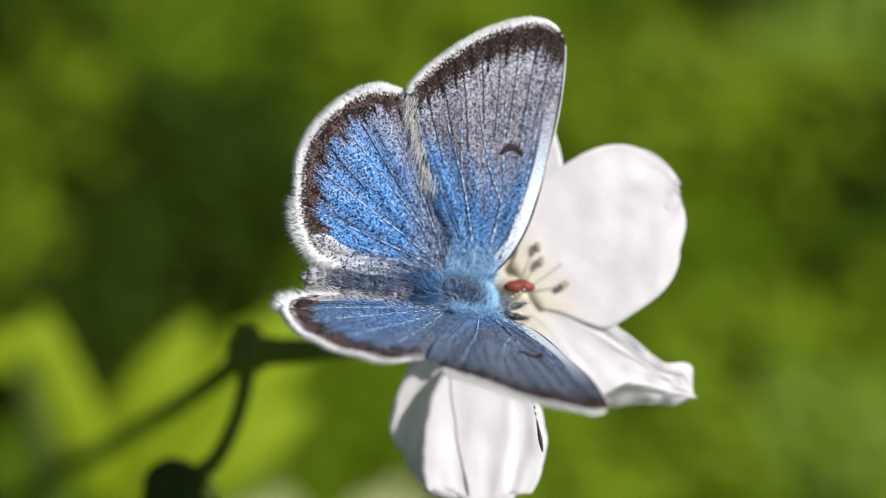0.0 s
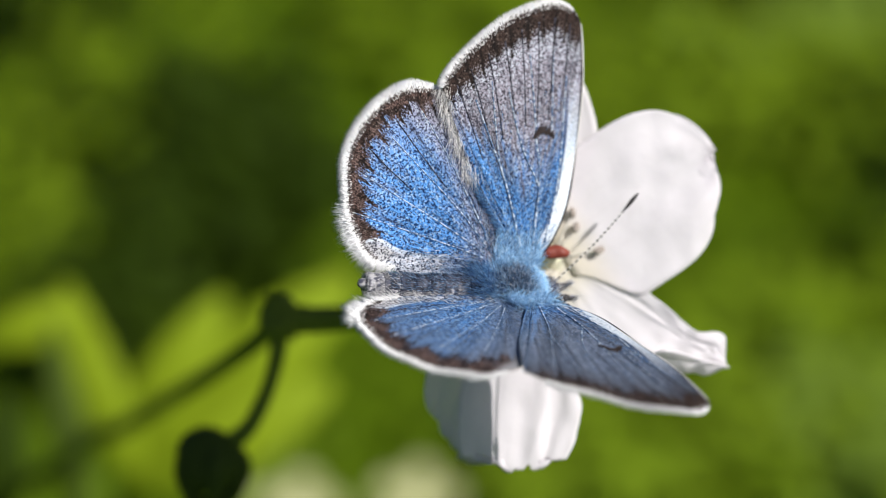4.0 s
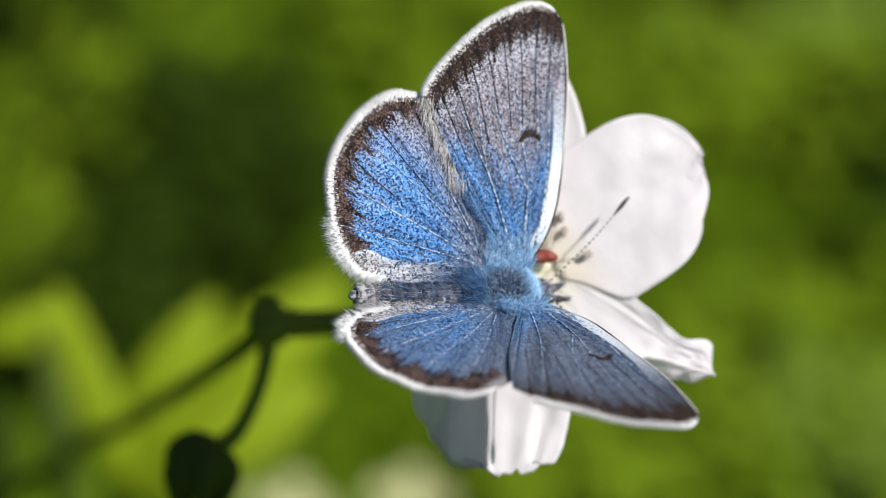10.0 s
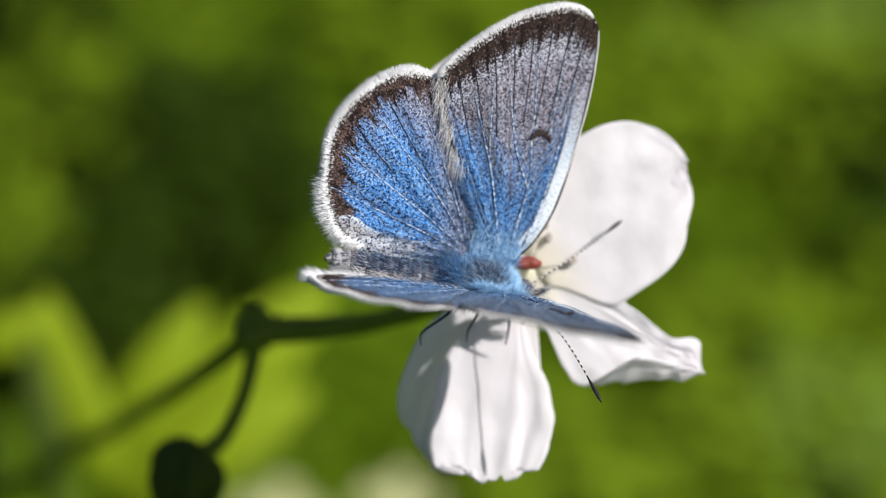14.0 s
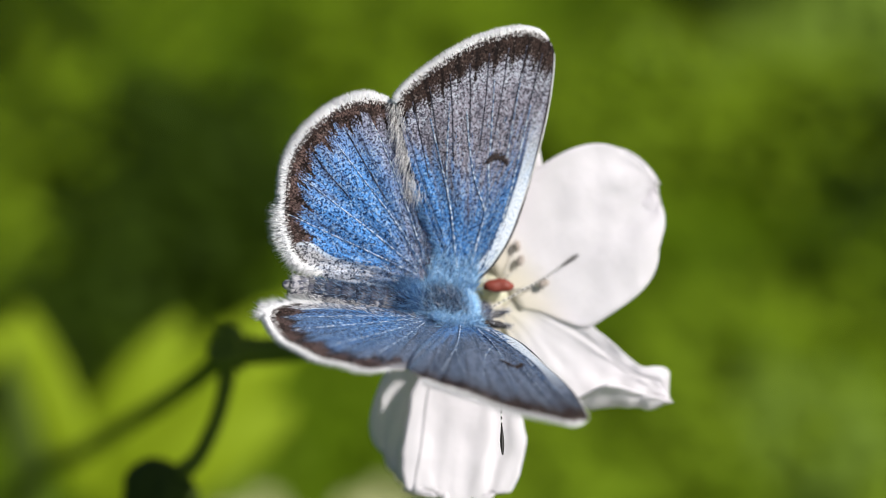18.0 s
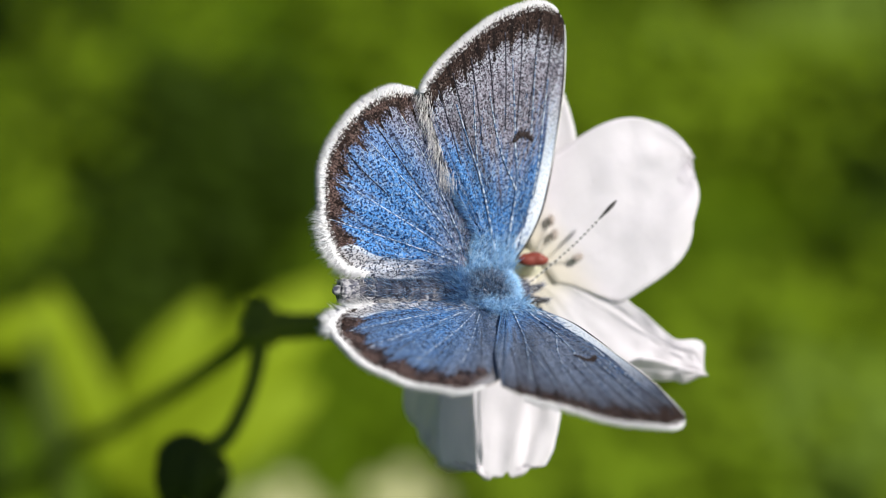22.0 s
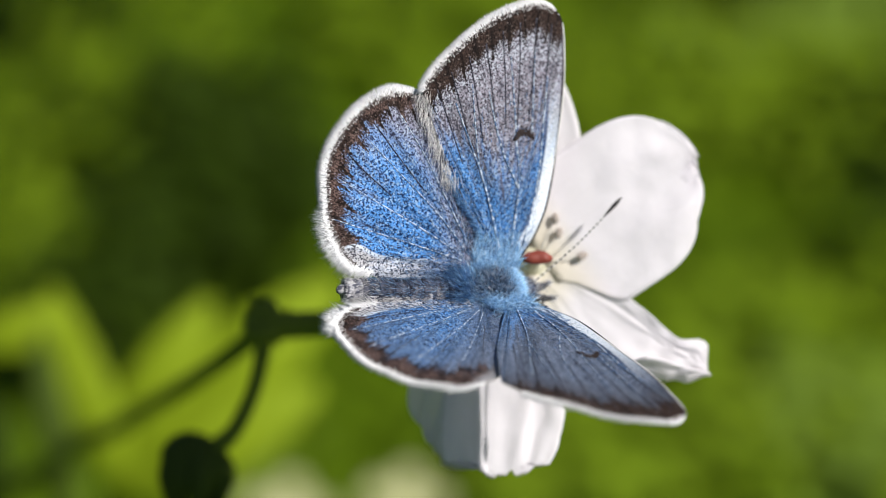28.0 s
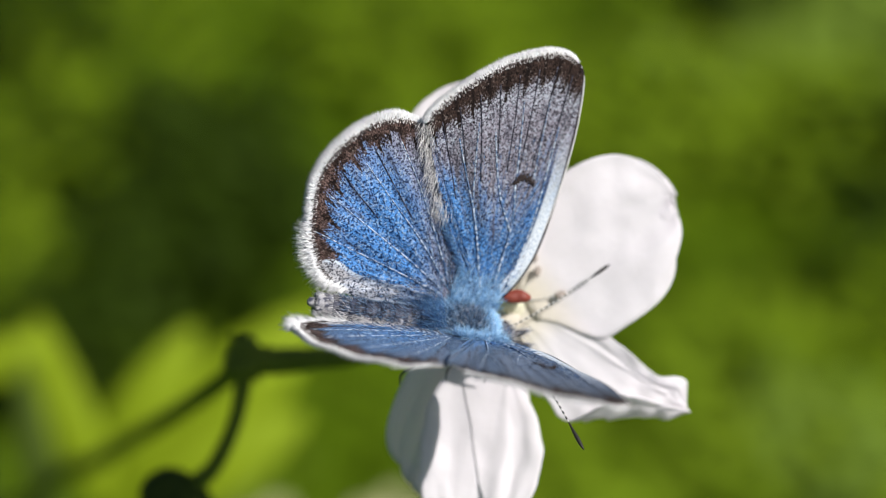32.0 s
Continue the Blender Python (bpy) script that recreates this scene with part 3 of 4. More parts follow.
def butterfly():
    rng = np.random.default_rng(3)
    top = tagged(new("butterfly"), "small blue butterfly with white-fringed wings raised over a white flower", "butterfly")
    th = part("thorax", blob((0.75 * MM, 0, -0.05 * MM), (1.75 * MM, 1.5 * MM, 0.85 * MM), 28, 0.08 * MM), SKIN, top, "furry blue-grey thorax")
    r, w = fuzz((0.75, 0, -0.05), (1.75, 1.55, 0.9), 9000, rng, lambda d: -0.1 < d[2] < 0.56 + 0.2 * rng.normal(), (-0.3, 0, 0.35))
    tagged(part("fur", hairs(r, w, 0.85 * MM, 0.015 * MM, (-0.1, 0, 0.05), rng, 0.33), FUZZ, th, "soft pale blue fur"), kind="stuff")
    r, w = fuzz((0.75, 0, -0.05), (1.65, 1.5, 1.0), 4200, rng, lambda d: d[2] > 0.42, (-0.7, 0, 0.1))
    tagged(part("back_hairs", hairs(r, w, 0.55 * MM, 0.014 * MM, (-0.1, 0, 0), rng, 0.6), DARK_DOWN, th, "dark and silver hairs on the back"), kind="stuff")
    r, w = fuzz((0.75, 0, -0.1), (1.7, 1.45, 0.8), 2600, rng, lambda d: d[2] < -0.1, (-0.2, 0, -0.1))
    tagged(part("under_fur", hairs(r, w, 0.6 * MM, 0.02 * MM, (0, 0, 0), rng, 0.35), SILK_WHITE, th, "pale grey fur of the underside"), kind="stuff")
    r, w = fuzz((0.75, 0, -0.05), (1.65, 1.5, 1.0), 380, rng, lambda d: d[2] > 0.3, (-0.5, 0, 0.2))
    tagged(part("silver_hairs", hairs(r, w, 0.8 * MM, 0.014 * MM, (-0.2, 0, 0), rng, 0.5), GREY_SILK, th, "long silver hairs on the back"), kind="stuff")
    # waist fur trails back over the abdomen
    r, w = fuzz((-0.9, 0, -0.2), (0.95, 1.2, 0.95), 2600, rng, lambda d: d[2] > -0.1 and d[0] < 0.5, (-1.2, 0, 0.1))
    tagged(part("waist_fur", hairs(r, w, 1.35 * MM, 0.015 * MM, (0, 0, -0.1), rng, 0.35), BLUE_SILK, th, "dark blue fur at the waist"), kind="stuff")
    # abdomen of overlapping rings
    ab = part("abdomen", tube(np.array([(-0.9, 0.0, -0.15), (-4.6, 0.1, -0.05), (-8.35, 0.35, 0.1)]) * MM, [0.85 * MM, 0.95 * MM, 0.8 * MM, 0.62 * MM, 0.3 * MM], 18, 40), SKIN, top,
              "grey and dark banded abdomen")
    line = curve_pts([(-1.4, 0.0, -0.12), (-4.6, 0.1, -0.05), (-8.35, 0.35, 0.1)], 57) * MM
    for k in range(8):
        seg = line[k * 7:k * 7 + 8]
        r0 = (0.99 - 0.045 * k) * MM
        part("ring", tube(seg, [r0 * 0.96, r0 * 1.0, r0 * 1.0, r0 * 0.985], 22, 8, 0.05), BELLY, ab)
    for tone, lo, hi, count, a0, a1, label in ((SILK_WHITE, 8, 56, 1300, 2.45, 4.2, "white down of the flank"), (SILK_WHITE, 40, 56, 150, 0.2, 2.4, "white down near the tip"),
                                               (SILK_WHITE, 8, 56, 220, -0.9, 0.2, "pale down of the other flank"), (DARK_DOWN, 2, 46, 1500, 0.3, 2.4, "dark hairs along the back")):
        roots, ways = [], []
        for k in range(count):
            i = rng.integers(lo, hi)
            a = rng.uniform(a0, a1)
            d = np.array((0, math.cos(a), math.sin(a)))
            roots.append(line[i] + d * (0.96 - 0.0062 * i) * MM)
            ways.append(d * 0.25 + np.array((-1.0, 0, 0)))
        tagged(part("down", hairs(roots, ways, 0.42 * MM, 0.017 * MM, (0, 0, 0), rng, 0.3), tone, ab, label), kind="stuff")
    part("tail_tip", blob((-8.3 * MM, 0.34 * MM, 0.1 * MM), (0.5 * MM, 0.34 * MM, 0.34 * MM), 14, 0.12 * MM), BELLY, ab)
    # head
    feelers = {}
    hd = part("head", blob((3.2 * MM, 0, -0.4 * MM), (0.72 * MM, 0.8 * MM, 0.75 * MM), 20, 0.06 * MM), SKIN, top, "dark head with pale hairs")
    for side in (1, -1):
        part("eye", blob((3.4 * MM, side * 0.62 * MM, -0.37 * MM), (0.42 * MM, 0.34 * MM, 0.5 * MM), 16), EYE, hd, "black rounded eye")
        palp = np.array([(3.55, side * 0.22, -0.7), (4.35, side * 0.40, -0.5), (5.05, side * 0.55, -0.28)]) * MM
        po = part("palp", tube(palp, [0.2 * MM, 0.21 * MM, 0.05 * MM], 8, 12, 0.5), BLACK, hd, "dark bristly palp")
        c = curve_pts(palp, 30)
        roots = [c[k] + rng.normal(0, 0.09, 3) * MM for k in rng.integers(0, 26, 170)]
        ways = [(1.0, side * rng.uniform(-0.2, 0.5), rng.uniform(-0.3, 0.5)) for _ in roots]
        tagged(part("bristle", hairs(roots, ways, 0.5 * MM, 0.018 * MM, (0, 0, 0), rng, 0.25), DOWN, po, "black and white bristles"), kind="stuff")
        feelers[side] = antenna(top, side)
    r, w = fuzz((3.2, 0, -0.4), (0.72, 0.8, 0.75), 320, rng, lambda d: d[0] > -0.3 and abs(d[1]) < 0.7, (0.2, 0, 0.3))
    tagged(part("head_hairs", hairs(r, w, 0.4 * MM, 0.018 * MM, (0, 0, 0), rng, 0.3), DOWN, hd, "grey hairs on the head"), kind="stuff")
    part("proboscis", tube(np.array([(3.7, 0, -0.9), (4.2, 0.1, -2.0), (4.3, 0.2, -3.3)]) * MM, [0.08 * MM, 0.05 * MM], 6, 14), BLACK, hd)
    # legs reach down to the petals
    for side in (1, -1):
        for x0, x1, wide in ((1.9, 3.2, 0.9), (0.7, 0.7, 1.1), (-0.4, -2.2, 1.8)):
            part("leg", tube(np.array([(x0, side * 0.5, -0.7), ((x0 + x1) / 2 + 0.2, side * wide * 0.8, -1.4), (x1, side * wide * 0.95, -3.0), (x1 + 0.2, side * wide, -4.1)]) * MM,
                             [0.13 * MM, 0.09 * MM, 0.07 * MM, 0.04 * MM], 7, 18), SKIN, top, "thin dark leg")
    wings = {(n, s): fn(top, s) for s in (1, -1) for n, fn in (("fore", forewing), ("hind", hindwing))}
    return top, wings, feelers


BUTTERFLY, WINGS, FEELERS = butterfly()


# ---- the white flower ----
def petal(parent, angle, length, half, waist, tilt, cup, rng_seed, lift, name_label, rag=0.25, material=None, blunt=2.3, dents=(), tear=0.0, grow=0.5, sides=None, crumple=0.0):
    """One petal in the flower's plane: angle in degrees, lengths in mm; tilt raises the tip, cup the sides; sides gives its own half-widths along each edge, crumple turns one edge over."""
    nu, nv = (64, 48) if crumple else (40, 30)
    rng = random.Random(rng_seed)
    ox, oy = rng.uniform(0, 50), rng.uniform(0, 50)
    ca, sa = math.cos(radians(angle)), math.sin(radians(angle))
    verts, faces, at = [], [], []
    if sides:
        steps = np.linspace(0, 1, 200)
        fair = np.ones(15) / 15
        sides = [np.convolve(np.pad(np.interp(steps, sides[2], row), 7, mode="edge"), fair, mode="valid") for row in sides[:2]]
    for i in range(nu):
        u = 1 - (1 - i / (nu - 1)) ** 1.9
        for k in range(nv):
            v = 2 * k / (nv - 1) - 1
            g = min(1.0, u / grow)
            w = half * (waist + (1 - waist) * g * g * (3 - 2 * g))
            q = max(0.0, u - 0.5) / 0.5
            w *= max(0.0, 1 - q ** 2.6) ** (1 / blunt)
            if sides:
                w = np.interp(u, steps, sides[1 if v > 0 else 0]) * (1 + (0.3 if crumple else 0.15) * tear * noise.noise(Vector((u * 16 + ox, oy, 8 + (v > 0)))) * u) * min(1.0, 0.2 + math.sqrt(max(0.0, 1 - u) * 9) if crumple else 0.55 + math.sqrt(max(0.0, 1 - u) * 14))
            end = length * (1 - 0.02 * rag * noise.noise(Vector((v * 5 + ox, oy, 0))) * 4)
            for v0, deep, wide in dents:
                end -= deep * math.exp(-((v - v0) / wide) ** 2)
            end += tear * (noise.noise(Vector((v * 6 + ox, oy, 3))) + 0.7 * noise.noise(Vector((v * 17 + ox, oy, 4))))
            x = 0.6 + (end - 0.6) * (u + 0.08 * u * (1 - u))
            y = v * w
            ruf = rag * u * u * noise.noise(Vector((v * 2.2 + ox, u * 2.0 + oy, 1.0))) * 1.6
            ruf += 0.16 * noise.noise(Vector((v * 3.1 + ox, u * 7 + oy, 5.0))) * u
            ruf += 0.10 * noise.noise(Vector((v * 5 + oy, u * 5 + ox, 2.0))) * (0.3 + u)
            z = tilt * u * u + cup * v * v * u * (1 - q ** 3) + ruf * (1 - 0.97 * q ** 3)
            if crumple:
                # the lower side turns up and its end is crushed into folds
                fold = min(1.0, max(0.0, u - 0.5) / 0.15)
                lip = w * (1 + 0.9 * fold * (0.8 + 0.5 * noise.noise(Vector((u * 7, ox, oy)))))
                if v < 0:
                    d = -v * lip
                    over = max(0.0, d - w)
                    y = -min(d, w) + 0.85 * over
                    z += crumple * (1.1 * over + 0.9 * fold * (d / (w + 0.01)) ** 2 * (d < w) + 0.9 * fold * (d >= w))
                z += crumple * (0.5 * min(1.0, max(0.0, u - 0.6) / 0.2) * noise.noise(Vector((v * 2.1 + ox, u * 9, oy))))
                x += crumple * 0.5 * max(0.0, u - 0.6) * noise.noise(Vector((v * 4 + 3, u * 7, oy)))
            verts.append(((x * ca - y * sa) * MM, (x * sa + y * ca) * MM, (z + lift) * MM))
            at.append((v, u))
    for i in range(nu - 1):
        for k in range(nv - 1):
            a = i * nv + k
            faces.append((a, a + nv, a + nv + 1, a + 1)[::-1])
    me = mesh_from("petal", verts, faces)
    me.attributes.new("across", "FLOAT", "POINT").data.foreach_set("value", [a[0] for a in at])
    me.attributes.new("along", "FLOAT", "POINT").data.foreach_set("value", [a[1] for a in at])
    ob = part("petal", me, material or PETAL, parent, name_label)
    sol = ob.modifiers.new("thickness", "SOLIDIFY")
    sol.thickness, sol.offset = 0.12 * MM, 0
    return ob


FLOWER = tagged(new("flower"), "open white five-petalled meadow flower on a green stalk", "flower")
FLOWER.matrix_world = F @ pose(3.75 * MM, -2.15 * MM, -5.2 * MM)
petal(FLOWER, 33.5, 11.68, 4.95, 0.34, -0.4, 0.35, 1, 0.1, "broad rounded white petal", 0.5, None, 2.6, ((-1.0, 1.2, 0.22), (-0.35, 0.2, 0.12)), 0.14, 0.3)
CURLED = petal(FLOWER, -31.5, 12.25, 2.5, 0.60, -0.2, 0.2, 2, 0.0, "white petal with a curled ragged tip", 0.35, None, 5.0, (), 0.4, 0.3,
               ((1.0, 2.2, 3.7, 4.5, 4.1, 2.8, 2.0, 1.3, 1.0, 0.0), (1.3, 1.5, 1.5, 1.35, 1.3, 1.05, 0.8, 1.5, 1.45, 0.3), (0.0, 0.17, 0.33, 0.46, 0.55, 0.66, 0.78, 0.88, 0.95, 1.0)), 0.8)
petal(FLOWER, -98.2, 12.7, 3.75, 0.46, 0.9, 0.0, 3, 0.25, "hanging white petal with a ragged end", 0.55, None, 4.0, ((-0.75, 0.5, 0.2), (-0.25, -0.25, 0.15), (0.1, 0.2, 0.15), (0.9, 0.7, 0.3)), 0.28, 0.5,
      ((0.5, 2.0, 3.7, 4.3, 4.35, 4.2, 3.9, 3.5), (0.5, 0.3, 1.2, 2.4, 3.15, 3.0, 2.8, 2.5), (0.0, 0.2, 0.36, 0.5, 0.7, 0.86, 0.94, 1.0)))
petal(FLOWER, -115, 13.1, 4.1, 0.40, -2.3, 0.2, 4, -0.3, "white petal tucked behind its neighbour", 0.9, None, 4.5, ((-0.9, 1.0, 0.35),), 0.55)
petal(FLOWER, 104, 13.9, 4.7, 0.40, -0.8, 0.6, 5, -0.3, "white petal standing behind the wings", 0.3)
part("receptacle", blob((0, 0, -0.7 * MM), (1.4 * MM, 1.4 * MM, 1.0 * MM), 20, 0.1 * MM), STYLE, FLOWER, "yellow-green flower base")
part("style", tube(np.array([(-0.3, 0, 0), (-0.2, 0.15, 1.2), (0.1, 0.4, 2.2)]) * MM, [0.7 * MM, 0.5 * MM, 0.35 * MM], 10, 14), STYLE, FLOWER, "pale yellow style")
part("stigma", blob((0.1 * MM, 0.45 * MM, 2.5 * MM), (0.92 * MM, 0.42 * MM, 0.4 * MM), 18, 0.1 * MM, 2600), STIGMA, FLOWER, "dark red stigma")
for ang, reach, high in ((53, 2.45, 0.55), (11, 2.9, 0.5), (66, 3.1, 0.5), (130, 2.4, 0.6), (190, 2.6, 0.6)):
    ca, sa = math.cos(radians(ang)), math.sin(radians(ang))
    st = part("stamen", tube(np.array([(0.4 * ca, 0.4 * sa, 0.1), (reach * 0.55 * ca, reach * 0.55 * sa, high * 0.8), (reach * ca, reach * sa, high)]) * MM, [0.06 * MM, 0.025 * MM], 6, 12),
              FILAMENT, FLOWER, "white filament with a grey anther")
    part("anther", blob((reach * ca * MM, reach * sa * MM, (high + 0.06) * MM), (0.36 * MM, 0.23 * MM, 0.2 * MM), 12, 0.1 * MM, 3000, Matrix.Rotation(radians(ang + 20), 3, "Z")), ANTHER, st, "grey-brown anther")


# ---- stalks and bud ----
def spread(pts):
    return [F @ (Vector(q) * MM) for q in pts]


def stalks():
    top = tagged(new("flower_stalk"), "thin dark green forked flower stalk with a knotted joint", "plant stalk")
    knot = (-14.4, -6.6, -24)
    part("pedicel", tube([tuple(p) for p in spread([(3.6, -2.3, -6.2), (0.5, -4.0, -14), (-6, -5.9, -21), (-10.8, -6.5, -23.5), knot])], [0.75 * MM, 0.6 * MM, 0.7 * MM, 0.95 * MM, 1.1 * MM], 10, 40, 0.1), STEM, top, "green pedicel of the open flower")
    part("joint", blob(F @ (Vector(knot) * MM), (1.55 * MM, 1.45 * MM, 1.3 * MM), 20, 0.7 * MM, 600), STEM, top, "swollen hairy joint")
    part("main_stem", tube([tuple(p) for p in spread([knot, (-20.0, -10.5, -42), (-34.1, -18.9, -78), (-43.2, -23.9, -100), (-63.9, -45.2, -150), (-83.9, -131.7, -250)])], [0.72 * MM, 0.75 * MM, 0.95 * MM, 1.1 * MM, 1.3 * MM], 10, 60, 0.1), STEM, top, "long green main stem")
    part("side_stalk", tube([tuple(p) for p in spread([knot, (-14.7, -9.0, -24.3), (-15.4, -11.5, -24.6), (-16.7, -14.1, -25), (-18.0, -15.3, -25.2)])], [0.7 * MM, 0.58 * MM, 0.56 * MM, 0.62 * MM, 0.7 * MM], 10, 30, 0.1), STEM, top, "short curved bud stalk")
    for k in range(4):
        a = k * 1.6 + 0.5
        d = Vector((math.cos(a), math.sin(a), 0.2))
        p = Vector(knot)
        part("bract", tube([tuple(q) for q in spread([p, p + d * 1.3, p + d * 2.0 + Vector((0, 0.3, 0.4))])], [0.4 * MM, 0.3 * MM, 0.05 * MM], 6, 10), STEM, top, "small pointed bract")
    b = tagged(new("flower_bud"), "dark green drooping flower bud on a short stalk", "flower bud")
    c = Vector((-19.5, -16.8, -25.2))
    part("bud_body", blob(F @ (c * MM), (2.4 * MM, 2.5 * MM, 2.5 * MM), 22, 0.6 * MM, 350), BUD, b, "dark green rounded bud")
    for k in range(5):
        a = 2 * math.pi * k / 5
        d = Vector((math.cos(a), 0.0, math.sin(a)))
        part("sepal", tube([tuple(q) for q in spread([c + Vector((0, 2.0, 0)) + d * 0.5, c + d * 2.1, c + d * 1.5 - Vector((0, 2.2, 0)), c - Vector((0, 3.2, 0))])],
                           [0.5 * MM, 0.8 * MM, 0.6 * MM, 0.1 * MM], 8, 14), BUD, b, "dark green sepal")


stalks()


# ---- meadow behind ----
def leaf_material(name, a, b, through_tone):
    m = Mat(name, 0.6, 0.12)
    r = m.random()
    m.color(m.mix(m.math("ADD", m.math("MULTIPLY", r, 0.6), m.math("MULTIPLY", m.noise(60), 0.4)), a, b))
    m.bump(m.noise(400), 0.3, 0.0005)
    return m.thin(0.35, through_tone).m


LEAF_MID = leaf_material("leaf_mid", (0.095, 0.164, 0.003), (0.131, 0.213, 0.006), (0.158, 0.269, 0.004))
# sunlight put into two brighter copies of the leaf colour
LEAF_LIT_TONE = leaf_material("leaf_lit_tone", (0.152, 0.241, 0.006), (0.216, 0.310, 0.014), (0.248, 0.356, 0.011))
LEAF_SUN_TONE = leaf_material("leaf_sun_tone", (0.235, 0.335, 0.006), (0.32, 0.42, 0.018), (0.36, 0.47, 0.012))
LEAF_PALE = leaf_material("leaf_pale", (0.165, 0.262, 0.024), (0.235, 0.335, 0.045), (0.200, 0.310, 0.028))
# shade put into a darker copy of the leaf colour
LEAF_SHADE_TONE = leaf_material("leaf_shade_tone", (0.027, 0.050, 0.002), (0.040, 0.072, 0.003), (0.036, 0.060, 0.002))

gm = Mat("meadow_soil", 0.9, 0.1)
gm.color(gm.mix(gm.noise(18, 4), (0.03, 0.06, 0.003), (0.07, 0.12, 0.006)))
gm.bump(gm.noise(120), 0.6, 0.01)
gb = bmesh.new()
bmesh.ops.create_grid(gb, x_segments=60, y_segments=60, size=40)
for v in gb.verts:
    v.co.z = 0.02 * noise.noise(v.co * 0.3) * min(1, v.co.length)
tagged(part("ground", gb, gm.m, None, "dark mossy meadow ground between the plants"), category="ground", kind="structure")


def leaves(name, label, material, patches, size, seed, rise=(0.0, 0.09)):
    """Many small bent leaf blades in patches (x, y, radius, count) on the ground."""
    rng = np.random.default_rng(seed)
    verts, faces = [], []
    for x, y, r, count in patches:
        for _ in range(count):
            a, d = rng.uniform(0, 2 * math.pi), r * math.sqrt(rng.uniform())
            h = rng.uniform(*rise)
            p = np.array((x + d * math.cos(a), y + d * math.sin(a), h))
            yaw, tip = rng.uniform(0, 2 * math.pi), rng.uniform(-0.15, 0.22)
            l, w = size * rng.uniform(0.6, 1.3), size * rng.uniform(0.16, 0.3)
            f = np.array((math.cos(yaw) * math.cos(tip), math.sin(yaw) * math.cos(tip), math.sin(tip)))
            s = np.array((-math.sin(yaw), math.cos(yaw), rng.uniform(-0.2, 0.2)))
            n = np.cross(f, s)
            i = len(verts)
            for u, k in ((0, 0.15), (0.3, 1.0), (0.65, 0.85), (1.0, 0.08)):
                c = p + f * l * u - n * l * 0.25 * u * u
                verts += [c - s * w * k + n * w * 0.2, c + s * w * k + n * w * 0.2]
            faces += [(i + 2 * j, i + 2 * j + 1, i + 2 * j + 3, i + 2 * j + 2) for j in range(3)]
    tagged(part(name, mesh_from(name, verts, faces), material, None, label), category="foliage", kind="stuff")


leaves("meadow_herbs", "mixed mid-green meadow herbs far behind the flower", LEAF_MID, [(0.000, 0.310, 0.214, 11700), (0.000, 0.310, 0.143, 5200)], 0.014, 11, (0.0, 0.03))
# the bright colour of these patches stands for sunlight on them
leaves("lit_tone_herbs", "herbs behind the flower with sunlight put into their bright yellow-green colour", LEAF_LIT_TONE, [(0.051, 0.350, 0.030, 397), (0.098, 0.345, 0.026, 265), (-0.010, 0.384, 0.031, 221), (-0.086, 0.379, 0.031, 95), (0.068, 0.238, 0.028, 290), (0.093, 0.258, 0.022, 40), (0.052, 0.214, 0.020, 130), (0.090, 0.212, 0.016, 60), (-0.105, 0.335, 0.028, 95), (-0.102, 0.285, 0.022, 102), (0.018, 0.214, 0.021, 132)], 0.010, 12, (0.02, 0.05))
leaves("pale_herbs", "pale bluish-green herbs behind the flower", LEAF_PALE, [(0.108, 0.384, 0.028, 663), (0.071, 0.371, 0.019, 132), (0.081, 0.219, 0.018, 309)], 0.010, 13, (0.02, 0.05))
# these patches are shade by leaf colour alone
leaves("shade_tone_herbs", "herbs behind the flower with shade put into their dark colour", LEAF_SHADE_TONE, [(-0.060, 0.292, 0.025, 380), (-0.082, 0.262, 0.022, 85), (-0.064, 0.329, 0.019, 176), (0.078, 0.392, 0.013, 420), (-0.048, 0.310, 0.021, 221), (0.121, 0.328, 0.018, 150), (0.106, 0.284, 0.020, 70), (-0.120, 0.388, 0.024, 153), (-0.081, 0.341, 0.026, 51), (-0.086, 0.247, 0.012, 68)], 0.010, 14, (0.02, 0.06))


def leaflet(parent, base, tip, half, depth, material, label, bow=0.12):
    """A pointed blade with a pressed midrib and curled sides; base and tip in mm across and up, depth in mm behind the flower."""
    nu, nv = 26, 13
    b, t = np.array(base), np.array(tip)
    way = t - b
    long = np.linalg.norm(way)
    way = way / long
    out = np.array((-way[1], way[0]))
    verts, faces = [], []
    for i in range(nu):
        u = i / (nu - 1)
        w = half * (0.12 + 0.88 * math.sin(math.pi * u ** 0.8) ** 0.75) * (1 + 0.06 * math.sin(u * 40))
        for k in range(nv):
            v = 2 * k / (nv - 1) - 1
            p = b + way * long * u + out * w * v
            z = -depth - long * bow * (2 * u - 1) ** 2 - 0.25 * w * v * v + 0.10 * half * abs(math.sin(v * 1.5)) * u
            verts.append((p[0] * MM, p[1] * MM, z * MM))
    for i in range(nu - 1):
        for k in range(nv - 1):
            a = i * nv + k
            faces.append((a, a + 1, a + nv + 1, a + nv))
    ob = part("leaflet", mesh_from("leaflet", verts, faces), material, parent, label)
    sol = ob.modifiers.new("thickness", "SOLIDIFY")
    sol.thickness = 0.0003
    part("midrib", tube([(*(q * MM), (-depth + 0.15 - long * bow * (2 * u - 1) ** 2) * MM) for u, q in ((u, b + way * long * u) for u in (0.0, 0.3, 0.6, 0.95))],
                        [0.0004, 0.0001], 6, 16), material, ob)


